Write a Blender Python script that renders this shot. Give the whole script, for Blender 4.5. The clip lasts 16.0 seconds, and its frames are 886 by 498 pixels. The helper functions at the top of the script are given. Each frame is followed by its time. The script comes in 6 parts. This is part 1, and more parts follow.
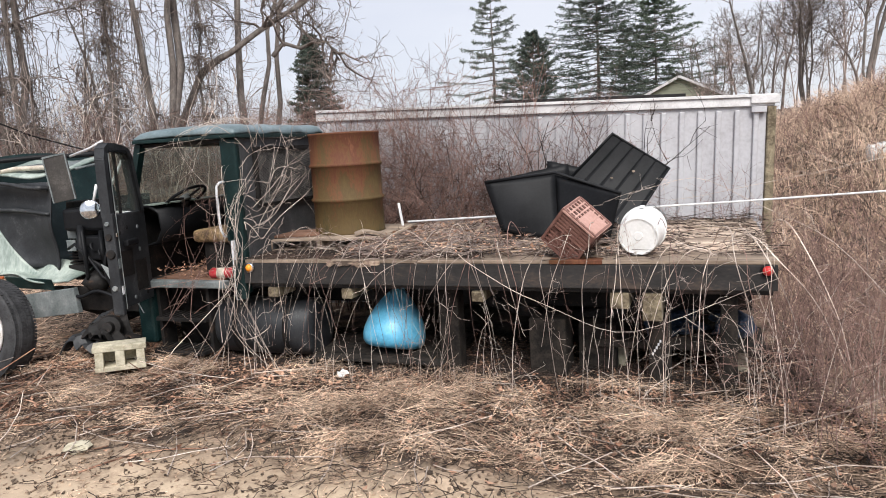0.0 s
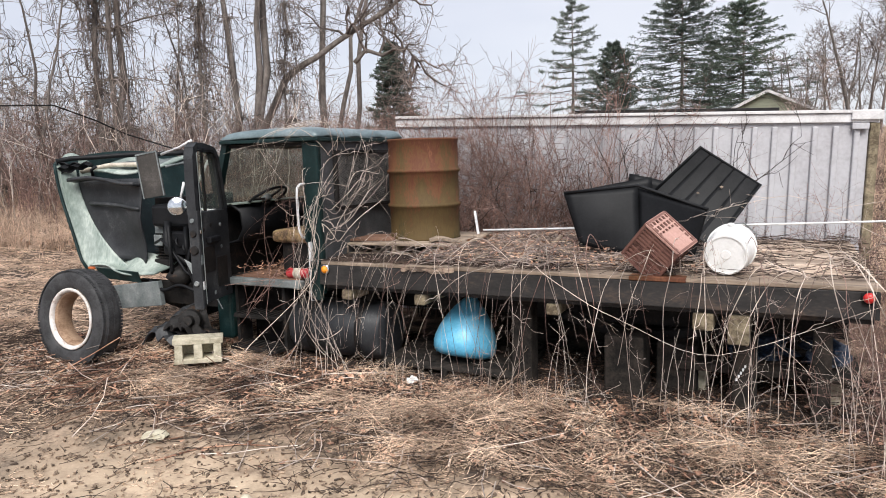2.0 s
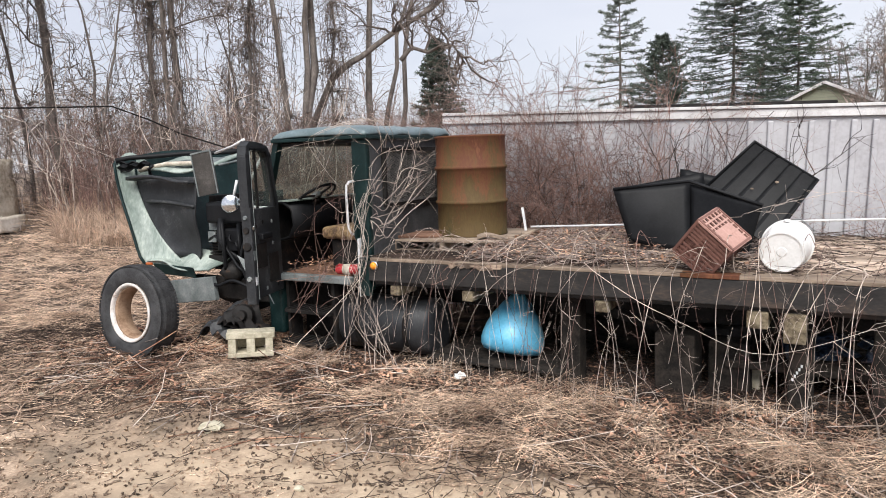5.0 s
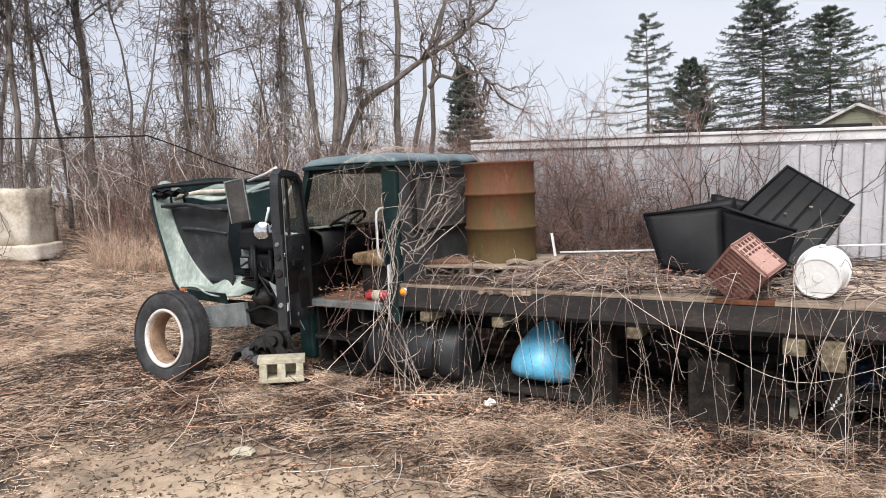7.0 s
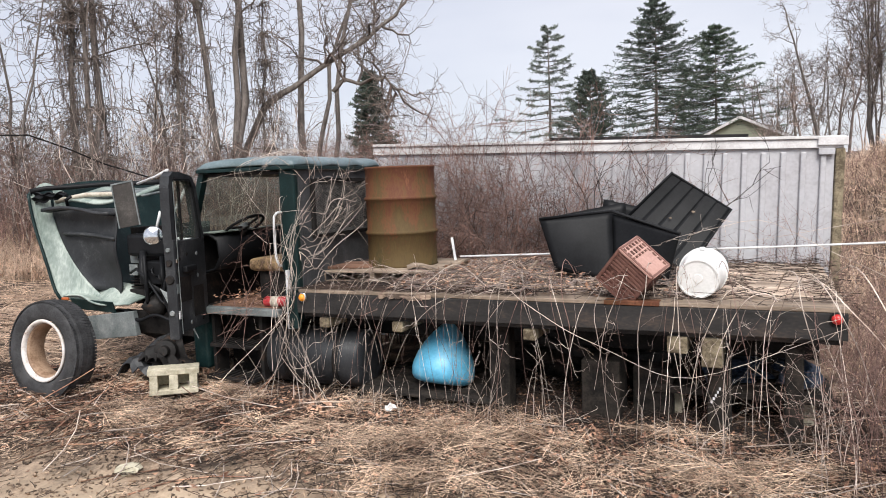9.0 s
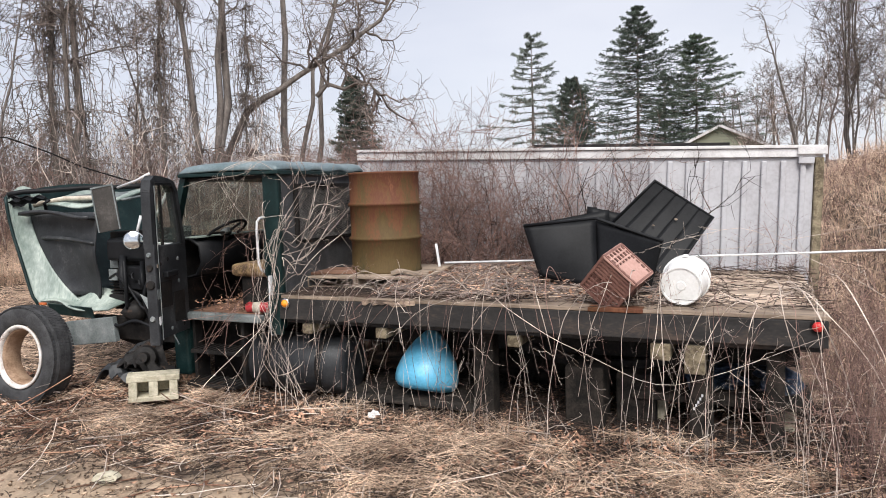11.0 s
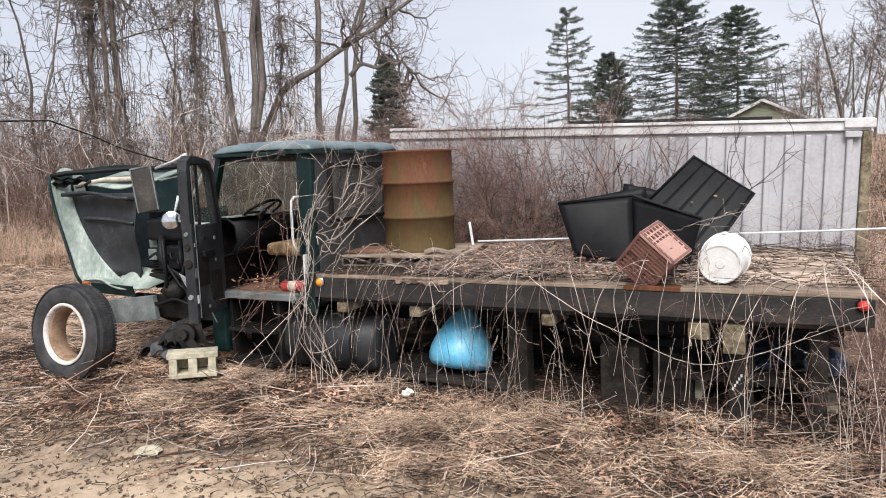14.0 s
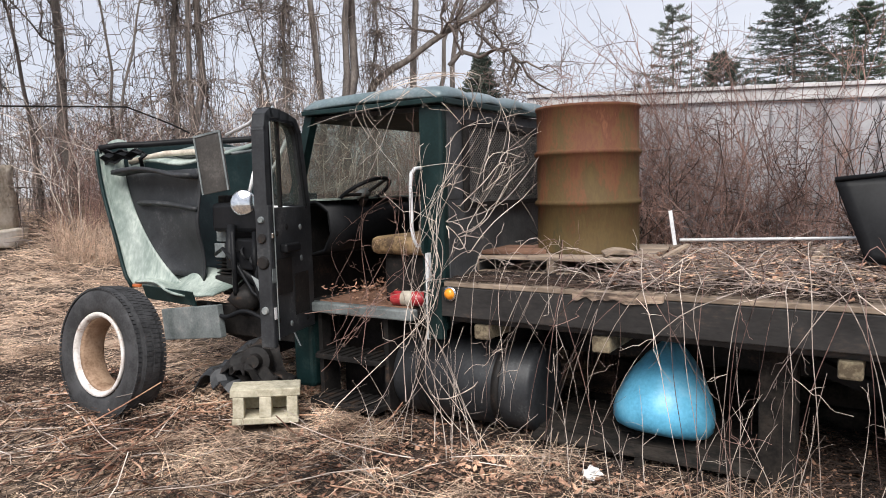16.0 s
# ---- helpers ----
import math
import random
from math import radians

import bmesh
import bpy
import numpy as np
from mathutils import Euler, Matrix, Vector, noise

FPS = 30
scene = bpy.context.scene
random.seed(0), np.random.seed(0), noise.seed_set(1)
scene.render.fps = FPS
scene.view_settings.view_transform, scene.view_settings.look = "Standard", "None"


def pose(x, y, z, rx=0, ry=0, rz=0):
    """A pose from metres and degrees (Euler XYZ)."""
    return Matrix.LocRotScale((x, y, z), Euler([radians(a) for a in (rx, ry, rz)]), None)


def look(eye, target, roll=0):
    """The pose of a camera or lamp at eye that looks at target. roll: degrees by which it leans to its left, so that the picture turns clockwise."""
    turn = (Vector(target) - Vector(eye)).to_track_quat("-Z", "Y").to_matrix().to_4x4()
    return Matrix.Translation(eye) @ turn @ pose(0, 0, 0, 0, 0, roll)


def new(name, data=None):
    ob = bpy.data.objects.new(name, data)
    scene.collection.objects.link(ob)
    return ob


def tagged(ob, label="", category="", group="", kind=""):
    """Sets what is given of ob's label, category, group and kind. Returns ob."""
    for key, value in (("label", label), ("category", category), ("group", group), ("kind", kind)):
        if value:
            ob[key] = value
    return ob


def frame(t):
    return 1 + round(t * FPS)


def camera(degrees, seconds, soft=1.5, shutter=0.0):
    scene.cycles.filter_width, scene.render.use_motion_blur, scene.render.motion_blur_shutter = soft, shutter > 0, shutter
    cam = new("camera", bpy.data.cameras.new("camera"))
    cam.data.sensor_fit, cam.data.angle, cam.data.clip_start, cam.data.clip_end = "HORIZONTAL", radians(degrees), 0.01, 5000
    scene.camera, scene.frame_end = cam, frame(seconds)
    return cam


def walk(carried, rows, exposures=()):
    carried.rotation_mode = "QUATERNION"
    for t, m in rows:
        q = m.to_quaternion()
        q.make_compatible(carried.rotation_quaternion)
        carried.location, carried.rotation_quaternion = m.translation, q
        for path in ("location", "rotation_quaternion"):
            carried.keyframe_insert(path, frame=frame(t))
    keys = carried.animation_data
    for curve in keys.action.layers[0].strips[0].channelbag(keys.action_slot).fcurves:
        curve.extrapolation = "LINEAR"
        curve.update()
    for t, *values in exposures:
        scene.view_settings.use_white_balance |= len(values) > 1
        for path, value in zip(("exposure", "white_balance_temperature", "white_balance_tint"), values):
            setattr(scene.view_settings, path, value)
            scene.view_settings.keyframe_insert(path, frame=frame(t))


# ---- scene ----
cam = camera(65.0, 16.0, soft=1.0)
PATH = [
    (0, (3.323, -4.407, 1.642), (2.621, -2.557, 1.352), -3.4),
    (0.5, (3.285, -4.402, 1.641), (2.505, -2.581, 1.363), -3.0),
    (1, (3.259, -4.381, 1.642), (2.405, -2.592, 1.379), -2.4),
    (1.5, (3.264, -4.374, 1.636), (2.371, -2.603, 1.38), -2.0),
    (2, (3.265, -4.367, 1.636), (2.378, -2.592, 1.379), -1.7),
    (2.5, (3.284, -4.388, 1.643), (2.41, -2.608, 1.377), -1.5),
    (3, (3.283, -4.385, 1.635), (2.396, -2.614, 1.361), -1.6),
    (3.5, (3.246, -4.383, 1.63), (2.329, -2.628, 1.347), -1.9),
    (4, (3.249, -4.381, 1.633), (2.305, -2.641, 1.348), -2.1),
    (6.5, (3.254, -4.425, 1.651), (2.191, -2.743, 1.444), -2.3),
    (7, (3.248, -4.418, 1.653), (2.18, -2.737, 1.464), -2.5),
    (7.5, (3.264, -4.412, 1.648), (2.211, -2.721, 1.474), -2.8),
    (8, (3.284, -4.405, 1.644), (2.265, -2.692, 1.474), -2.9),
    (8.5, (3.301, -4.391, 1.64), (2.354, -2.638, 1.466), -2.6),
    (9, (3.301, -4.38, 1.639), (2.463, -2.573, 1.456), -2.1),
    (11.5, (3.283, -4.372, 1.643), (2.491, -2.543, 1.475), -1.7),
    (12, (3.31, -4.369, 1.64), (2.511, -2.544, 1.468), -1.8),
    (12.5, (3.309, -4.378, 1.639), (2.519, -2.55, 1.454), -2.0),
    (13, (3.303, -4.38, 1.633), (2.511, -2.554, 1.429), -2.1),
    (13.5, (3.309, -4.378, 1.636), (2.484, -2.569, 1.417), -2.2),
    (14, (3.283, -4.349, 1.633), (2.401, -2.568, 1.409), -2.2),
    (14.5, (3.076, -4.227, 1.604), (2.115, -2.486, 1.39), -2.1),
    (15, (2.736, -3.926, 1.518), (1.707, -2.221, 1.327), -1.9),
    (15.5, (2.352, -3.462, 1.356), (1.282, -1.782, 1.177), -1.7),
    (16, (1.979, -3.051, 1.372), (0.902, -1.375, 1.193), -1.5),
]
walk(cam, [(t, look(eye, target, roll)) for t, eye, target, roll in PATH])

# ---- world, sun, exposure ----
scene.view_settings.exposure = 0.54
world = bpy.data.worlds.new("overcast_sky")
scene.world = world
world.use_nodes = True
wn, wl = world.node_tree.nodes, world.node_tree.links
wn.clear()
SUN_EL, SUN_AZ = radians(48), radians(155)
sky = wn.new("ShaderNodeTexSky")
sky.sky_type, sky.sun_disc = "NISHITA", False
sky.sun_elevation, sky.sun_rotation = SUN_EL, SUN_AZ
sky_gain = wn.new("ShaderNodeVectorMath")
sky_gain.operation = "SCALE"
sky_gain.inputs["Scale"].default_value = 0.12
wl.new(sky.outputs[0], sky_gain.inputs[0])
wco = wn.new("ShaderNodeTexCoord")
wmap = wn.new("ShaderNodeMapping")
wmap.inputs["Scale"].default_value = (1, 1, 3.5)
wl.new(wco.outputs["Generated"], wmap.inputs[0])
wnoise = wn.new("ShaderNodeTexNoise")
wnoise.inputs["Scale"].default_value, wnoise.inputs["Detail"].default_value = 1.6, 5
wl.new(wmap.outputs[0], wnoise.inputs["Vector"])
wramp = wn.new("ShaderNodeValToRGB")
wramp.color_ramp.elements[0].position, wramp.color_ramp.elements[0].color = 0.35, (0.47, 0.485, 0.56, 1)
wramp.color_ramp.elements[1].position, wramp.color_ramp.elements[1].color = 0.68, (0.60, 0.60, 0.65, 1)
wl.new(wnoise.outputs[0], wramp.inputs[0])
wmix = wn.new("ShaderNodeMix")
wmix.data_type = "RGBA"
wmix.inputs[0].default_value = 0.85
wl.new(sky_gain.outputs[0], wmix.inputs[6])
wl.new(wramp.outputs[0], wmix.inputs[7])
wbg = wn.new("ShaderNodeBackground")
wbg.inputs["Strength"].default_value = 1.0
wl.new(wmix.outputs[2], wbg.inputs["Color"])
wout = wn.new("ShaderNodeOutputWorld")
wl.new(wbg.outputs[0], wout.inputs[0])
sun_data = bpy.data.lights.new("sun", "SUN")
sun_data.energy, sun_data.angle, sun_data.color = 3.2, radians(35), (1.0, 0.97, 0.93)
sun = new("sun", sun_data)
sun_way = Vector((math.sin(SUN_AZ) * math.cos(SUN_EL), math.cos(SUN_AZ) * math.cos(SUN_EL), math.sin(SUN_EL)))
sun.rotation_euler = sun_way.to_track_quat("Z", "Y").to_euler()


# ---- materials ----
def mat(name, stops, scale=8.0, rough=0.8, bump=0.2, metal=0.0, fine=70.0, stretch=(1, 1, 1), vary=0.0, island=False, seed=0.0, rise=0.0, spec=0.5):
    """A weathered surface: broad stains by stops of (position, colour), fine grain in colour and relief."""
    m = bpy.data.materials.new(name)
    m.use_nodes = True
    n, l = m.node_tree.nodes, m.node_tree.links
    b = n["Principled BSDF"]
    co = n.new("ShaderNodeTexCoord")
    mp = n.new("ShaderNodeMapping")
    mp.inputs["Scale"].default_value = stretch
    mp.inputs["Location"].default_value = (seed, seed * 0.7, seed * 1.3)
    l.new(co.outputs["Object"], mp.inputs[0])
    big = n.new("ShaderNodeTexNoise")
    big.inputs["Scale"].default_value, big.inputs["Detail"].default_value, big.inputs["Roughness"].default_value = scale, 6, 0.65
    l.new(mp.outputs[0], big.inputs["Vector"])
    small = n.new("ShaderNodeTexNoise")
    small.inputs["Scale"].default_value, small.inputs["Detail"].default_value = fine, 3
    l.new(mp.outputs[0], small.inputs["Vector"])
    add = n.new("ShaderNodeMath")
    add.operation = "MULTIPLY_ADD"
    add.inputs[1].default_value = 0.35
    l.new(small.outputs[0], add.inputs[0])
    off = n.new("ShaderNodeMath")
    off.operation = "SUBTRACT"
    off.inputs[1].default_value = 0.175
    l.new(big.outputs[0], off.inputs[0])
    l.new(off.outputs[0], add.inputs[2])
    level = add.outputs[0]
    if rise:
        sep = n.new("ShaderNodeSeparateXYZ")
        l.new(co.outputs["Object"], sep.inputs[0])
        up = n.new("ShaderNodeMath")
        up.operation = "MULTIPLY_ADD"
        up.inputs[1].default_value = rise
        l.new(sep.outputs["Z"], up.inputs[0])
        l.new(level, up.inputs[2])
        level = up.outputs[0]
    ramp = n.new("ShaderNodeValToRGB")
    while len(ramp.color_ramp.elements) < len(stops):
        ramp.color_ramp.elements.new(0.5)
    for e, (p, c) in zip(ramp.color_ramp.elements, stops):
        e.position, e.color = p, (*c, 1)
    l.new(level, ramp.inputs[0])
    colour = ramp.outputs[0]
    if vary:
        if island:
            src = n.new("ShaderNodeNewGeometry").outputs["Random Per Island"]
        else:
            src = n.new("ShaderNodeObjectInfo").outputs["Random"]
        rng = n.new("ShaderNodeMapRange")
        rng.inputs[3].default_value, rng.inputs[4].default_value = 1 - vary, 1 + vary
        l.new(src, rng.inputs[0])
        hsv = n.new("ShaderNodeHueSaturation")
        l.new(rng.outputs[0], hsv.inputs["Value"])
        l.new(colour, hsv.inputs["Color"])
        colour = hsv.outputs[0]
    l.new(colour, b.inputs["Base Color"])
    b.inputs["Roughness"].default_value, b.inputs["Metallic"].default_value = rough, metal
    b.inputs["Specular IOR Level"].default_value = spec
    if bump:
        bp = n.new("ShaderNodeBump")
        bp.inputs["Strength"].default_value, bp.inputs["Distance"].default_value = bump, 0.01
        l.new(add.outputs[0], bp.inputs["Height"])
        l.new(bp.outputs[0], b.inputs["Normal"])
    return m


def two(a, b, lo=0.38, hi=0.62):
    return [(lo, a), (hi, b)]


M_GREEN = mat("dark_green_paint", [(0.3, (0.004, 0.012, 0.012)), (0.55, (0.007, 0.022, 0.022)), (0.78, (0.03, 0.045, 0.043))], 6, 0.42, 0.08, spec=0.25)
M_ROOF = mat("faded_green_paint", [(0.3, (0.085, 0.125, 0.135)), (0.52, (0.15, 0.20, 0.215)), (0.66, (0.24, 0.28, 0.295)), (0.8, (0.42, 0.44, 0.45))], 4, 0.33, 0.1, stretch=(1, 0.6, 1))
M_PALE = mat("pale_green_fibreglass", [(0.3, (0.10, 0.135, 0.12)), (0.48, (0.22, 0.27, 0.24)), (0.7, (0.46, 0.51, 0.46))], 2.6, 0.45, 0.07, fine=40, stretch=(1.4, 1, 0.35))
M_BLACKP = mat("black_plastic", two((0.006, 0.0065, 0.0075), (0.012, 0.0125, 0.014)), 4, 0.5, 0.05, spec=0.16)
M_LINER = mat("grey_black_liner", [(0.3, (0.012, 0.013, 0.015)), (0.6, (0.032, 0.034, 0.037)), (0.8, (0.10, 0.10, 0.10))], 5, 0.5, 0.1, spec=0.35)
M_DARK = mat("greasy_dark_steel", [(0.35, (0.006, 0.0055, 0.0055)), (0.6, (0.018, 0.016, 0.015)), (0.78, (0.08, 0.048, 0.032))], 9, 0.65, 0.3, spec=0.25)
M_RAIL = mat("dark_bed_rail_steel", [(0.32, (0.014, 0.013, 0.013)), (0.55, (0.034, 0.032, 0.031)), (0.75, (0.10, 0.07, 0.055))], 5, 0.6, 0.2, stretch=(0.4, 1, 1), spec=0.3)
M_WALL = mat("dull_grey_paint", [(0.3, (0.035, 0.037, 0.039)), (0.55, (0.062, 0.064, 0.067)), (0.8, (0.12, 0.115, 0.11))], 4, 0.6, 0.1, spec=0.3)
M_MESH = mat("grey_mesh_steel", two((0.09, 0.088, 0.085), (0.19, 0.18, 0.17)), 12, 0.6, 0.0)
M_PLATE = mat("brown_grey_sheet", [(0.3, (0.022, 0.020, 0.018)), (0.55, (0.05, 0.045, 0.04)), (0.8, (0.12, 0.11, 0.10))], 7, 0.55, 0.2)
M_GREY = mat("grey_primer_steel", [(0.3, (0.075, 0.09, 0.09)), (0.6, (0.19, 0.21, 0.21)), (0.8, (0.34, 0.33, 0.31))], 6, 0.5, 0.15)
M_PLANK = mat("weathered_deck_wood", [(0.36, (0.09, 0.065, 0.05)), (0.47, (0.36, 0.27, 0.20)), (0.64, (0.74, 0.59, 0.47))], 5, 0.85, 0.6, stretch=(0.15, 1, 1), vary=0.25)
M_WOOD = mat("old_grey_wood", [(0.3, (0.10, 0.075, 0.055)), (0.55, (0.26, 0.20, 0.15)), (0.75, (0.42, 0.34, 0.26))], 9, 0.9, 0.4, stretch=(0.2, 1, 1), vary=0.25)
M_BROWNB = mat("brown_board", two((0.10, 0.05, 0.03), (0.24, 0.13, 0.085)), 8, 0.8, 0.3, stretch=(0.3, 1, 1))
M_TIMBER = mat("yellowed_timber", two((0.09, 0.068, 0.043), (0.30, 0.25, 0.165)), 10, 0.9, 0.5)
# timber tone lowered so the shade under the bed sits in its colour
M_SHADEWOOD = mat("shade_darkened_timber", two((0.009, 0.008, 0.007), (0.036, 0.029, 0.024)), 10, 0.9, 0.4, vary=0.2, spec=0.25)
M_RUST = mat("rusted_drum_steel", [(0.36, (0.060, 0.048, 0.021)), (0.52, (0.100, 0.066, 0.025)), (0.64, (0.082, 0.052, 0.021)), (0.76, (0.125, 0.054, 0.024)), (0.88, (0.105, 0.038, 0.021)), (1.0, (0.17, 0.07, 0.036))], 8.0, 0.75, 0.5, fine=75, rise=0.40, stretch=(1, 1, 0.4), spec=0.3)
M_TYRE = mat("worn_black_rubber", two((0.018, 0.018, 0.019), (0.05, 0.05, 0.052)), 7, 0.75, 0.2)
M_RIMW = mat("chipped_white_rim", [(0.3, (0.22, 0.10, 0.05)), (0.42, (0.55, 0.5, 0.46)), (0.7, (0.78, 0.76, 0.74))], 9, 0.55, 0.15)
M_RIMR = mat("rusty_tan_rim", [(0.3, (0.16, 0.09, 0.05)), (0.55, (0.36, 0.24, 0.16)), (0.8, (0.5, 0.38, 0.28))], 6, 0.75, 0.2)
M_CHROME = mat("dull_chrome", two((0.55, 0.58, 0.6), (0.8, 0.82, 0.83)), 6, 0.12, 0.0, metal=1.0)
M_WHITEP = mat("white_painted_metal", two((0.55, 0.56, 0.57), (0.8, 0.8, 0.8)), 12, 0.5, 0.1)
M_CONC = mat("weathered_concrete", [(0.3, (0.30, 0.27, 0.19)), (0.55, (0.52, 0.475, 0.36)), (0.75, (0.66, 0.61, 0.48))], 14, 0.95, 0.6)
M_CONC2 = mat("stained_cast_concrete", [(0.28, (0.22, 0.18, 0.13)), (0.48, (0.48, 0.42, 0.34)), (0.72, (0.68, 0.63, 0.56))], 2.2, 0.95, 0.5, fine=20)
M_BUCKET = mat("white_plastic_pail", two((0.72, 0.72, 0.70), (0.85, 0.85, 0.84)), 5, 0.4, 0.03)
M_CRATE = mat("faded_brown_plastic", two((0.16, 0.075, 0.06), (0.23, 0.115, 0.09)), 5, 0.6, 0.08)
M_CRATE2 = mat("bleached_pink_plastic", two((0.40, 0.23, 0.19), (0.52, 0.32, 0.27)), 5, 0.6, 0.08)
M_BLUE = mat("sky_blue_plastic", [(0.3, (0.08, 0.32, 0.50)), (0.55, (0.14, 0.48, 0.70)), (0.8, (0.30, 0.60, 0.78))], 4, 0.35, 0.05)
# blue taken down near black: the bed's shade is mixed into the tarp colour
M_TARP = mat("shade_darkened_blue_tarp", [(0.35, (0.008, 0.010, 0.014)), (0.55, (0.012, 0.03, 0.065)), (0.72, (0.10, 0.12, 0.15))], 14, 0.5, 0.3)
M_AMBER = mat("amber_lens", two((0.75, 0.22, 0.02), (0.9, 0.35, 0.03)), 20, 0.25, 0.0)
M_TURN = mat("faded_orange_lens", two((0.38, 0.09, 0.025), (0.5, 0.14, 0.04)), 20, 0.35, 0.0)
M_RED = mat("red_lens", two((0.5, 0.02, 0.02), (0.65, 0.04, 0.035)), 20, 0.3, 0.0)
M_REDCAN = mat("faded_red_paint", two((0.36, 0.02, 0.03), (0.5, 0.06, 0.06)), 15, 0.4, 0.05)
M_CREAM = mat("cream_enamel", two((0.40, 0.34, 0.27), (0.60, 0.55, 0.46)), 15, 0.5, 0.05)
M_SEAT = mat("torn_seat_vinyl", two((0.07, 0.042, 0.022), (0.30, 0.20, 0.10)), 12, 0.7, 0.3)
M_SHED = mat("grey_painted_siding", [(0.3, (0.33, 0.315, 0.33)), (0.52, (0.45, 0.445, 0.465)), (0.68, (0.50, 0.50, 0.52)), (0.82, (0.52, 0.45, 0.42))], 1.6, 0.6, 0.05, fine=30)
M_FASCIA = mat("white_roof_trim", two((0.50, 0.48, 0.48), (0.68, 0.67, 0.67)), 4, 0.55, 0.05)
M_HOUSE = mat("olive_house_siding", two((0.19, 0.20, 0.145), (0.26, 0.27, 0.20)), 3, 0.8, 0.1, stretch=(0.1, 0.1, 6))
M_BARK = mat("grey_brown_bark", [(0.3, (0.085, 0.073, 0.065)), (0.55, (0.185, 0.16, 0.143)), (0.78, (0.30, 0.265, 0.24))], 9, 0.95, 0.4, stretch=(1, 1, 0.3))
M_TWIG = mat("brown_twigs", two((0.16, 0.125, 0.11), (0.40, 0.32, 0.28)), 2, 0.95, 0.0, vary=0.4, island=True)
M_BTWIG = mat("dark_bare_twigs", two((0.11, 0.09, 0.08), (0.26, 0.21, 0.185)), 2, 0.95, 0.0, vary=0.4, island=True)
M_REDTWIG = mat("reddish_bramble", two((0.11, 0.065, 0.056), (0.34, 0.215, 0.18)), 2, 0.95, 0.0, vary=0.5, island=True)
M_VINE = mat("dry_tan_vine", two((0.34, 0.27, 0.23), (0.74, 0.64, 0.56)), 3, 0.9, 0.0, vary=0.45, island=True)
M_STRAW = mat("dry_straw", two((0.20, 0.13, 0.09), (0.78, 0.59, 0.44)), 3, 0.9, 0.0, vary=0.85, island=True)
M_DRYGRASS = mat("dry_tan_grass", two((0.40, 0.275, 0.20), (0.74, 0.56, 0.43)), 1, 0.9, 0.0, vary=0.4, island=True)
M_LEAF = mat("dead_leaves", two((0.15, 0.07, 0.045), (0.50, 0.30, 0.20)), 3, 0.9, 0.0, vary=0.6, island=True)
# tone for dark twigs and canes, and for the shade laid under the bed
M_SOILTWIG = mat("dark_twigs_and_shade", two((0.016, 0.011, 0.009), (0.075, 0.048, 0.036)), 3, 0.95, 0.0, vary=0.5, island=True)
M_CRUMB = mat("soil_crumbs", two((0.08, 0.055, 0.04), (0.42, 0.31, 0.22)), 2, 0.95, 0.0, vary=0.6, island=True)
M_NEEDLE = mat("spruce_needles", two((0.045, 0.062, 0.05), (0.10, 0.125, 0.098)), 1.2, 0.85, 0.0, vary=0.45, island=True)
M_PINE = mat("pine_needles", two((0.05, 0.075, 0.055), (0.12, 0.155, 0.105)), 1.0, 0.85, 0.0, vary=0.4, island=True)

M_PALEPINE = mat("grey_green_needles", two((0.11, 0.13, 0.115), (0.22, 0.25, 0.215)), 1.0, 0.85, 0.0, vary=0.4, island=True)

M_GLASS = bpy.data.materials.new("hazed_glass")
M_GLASS.use_nodes = True
_n, _l = M_GLASS.node_tree.nodes, M_GLASS.node_tree.links
_tr, _gl, _mx = _n.new("ShaderNodeBsdfTransparent"), _n.new("ShaderNodeBsdfGlossy"), _n.new("ShaderNodeMixShader")
_tr.inputs[0].default_value, _gl.inputs["Roughness"].default_value = (0.80, 0.84, 0.80, 1), 0.15
_mx.inputs[0].default_value = 0.14
_l.new(_tr.outputs[0], _mx.inputs[1])
_l.new(_gl.outputs[0], _mx.inputs[2])
# pale translucent share brightens the glass, imitating a hazy reflection
_haze, _mx2 = _n.new("ShaderNodeBsdfTranslucent"), _n.new("ShaderNodeMixShader")
_haze.inputs[0].default_value, _mx2.inputs[0].default_value = (0.72, 0.76, 0.68, 1), 0.05
_l.new(_mx.outputs[0], _mx2.inputs[1])
_l.new(_haze.outputs[0], _mx2.inputs[2])
_l.new(_mx2.outputs[0], _n["Material Output"].inputs[0])

# the ground: bare sandy patches, dark damp soil and straw-coloured litter
M_GROUND = mat("littered_soil", [(0.34, (0.035, 0.026, 0.021)), (0.45, (0.10, 0.07, 0.05)), (0.55, (0.26, 0.185, 0.13)), (0.70, (0.56, 0.42, 0.31))], 2.6, 0.95, 1.0, fine=55)

_n, _l = M_GROUND.node_tree.nodes, M_GROUND.node_tree.links
_co, _mp, _len = _n.new("ShaderNodeTexCoord"), _n.new("ShaderNodeMapping"), _n.new("ShaderNodeVectorMath")
_mp.inputs["Location"].default_value, _mp.inputs["Scale"].default_value = (-0.72, 3.05, 0), (0.46, 1.5, 0)
_l.new(_co.outputs["Object"], _mp.inputs[0])
_len.operation = "LENGTH"
_l.new(_mp.outputs[0], _len.inputs[0])
_pn = _n.new("ShaderNodeTexNoise")
_pn.inputs["Scale"].default_value, _pn.inputs["Detail"].default_value, _pn.inputs["Roughness"].default_value = 3.0, 10, 0.82
_l.new(_co.outputs["Object"], _pn.inputs["Vector"])
_sum = _n.new("ShaderNodeMath")
_sum.operation = "MULTIPLY_ADD"
_sum.inputs[1].default_value = 2.6
_l.new(_pn.outputs[0], _sum.inputs[0])
_l.new(_len.outputs["Value"], _sum.inputs[2])
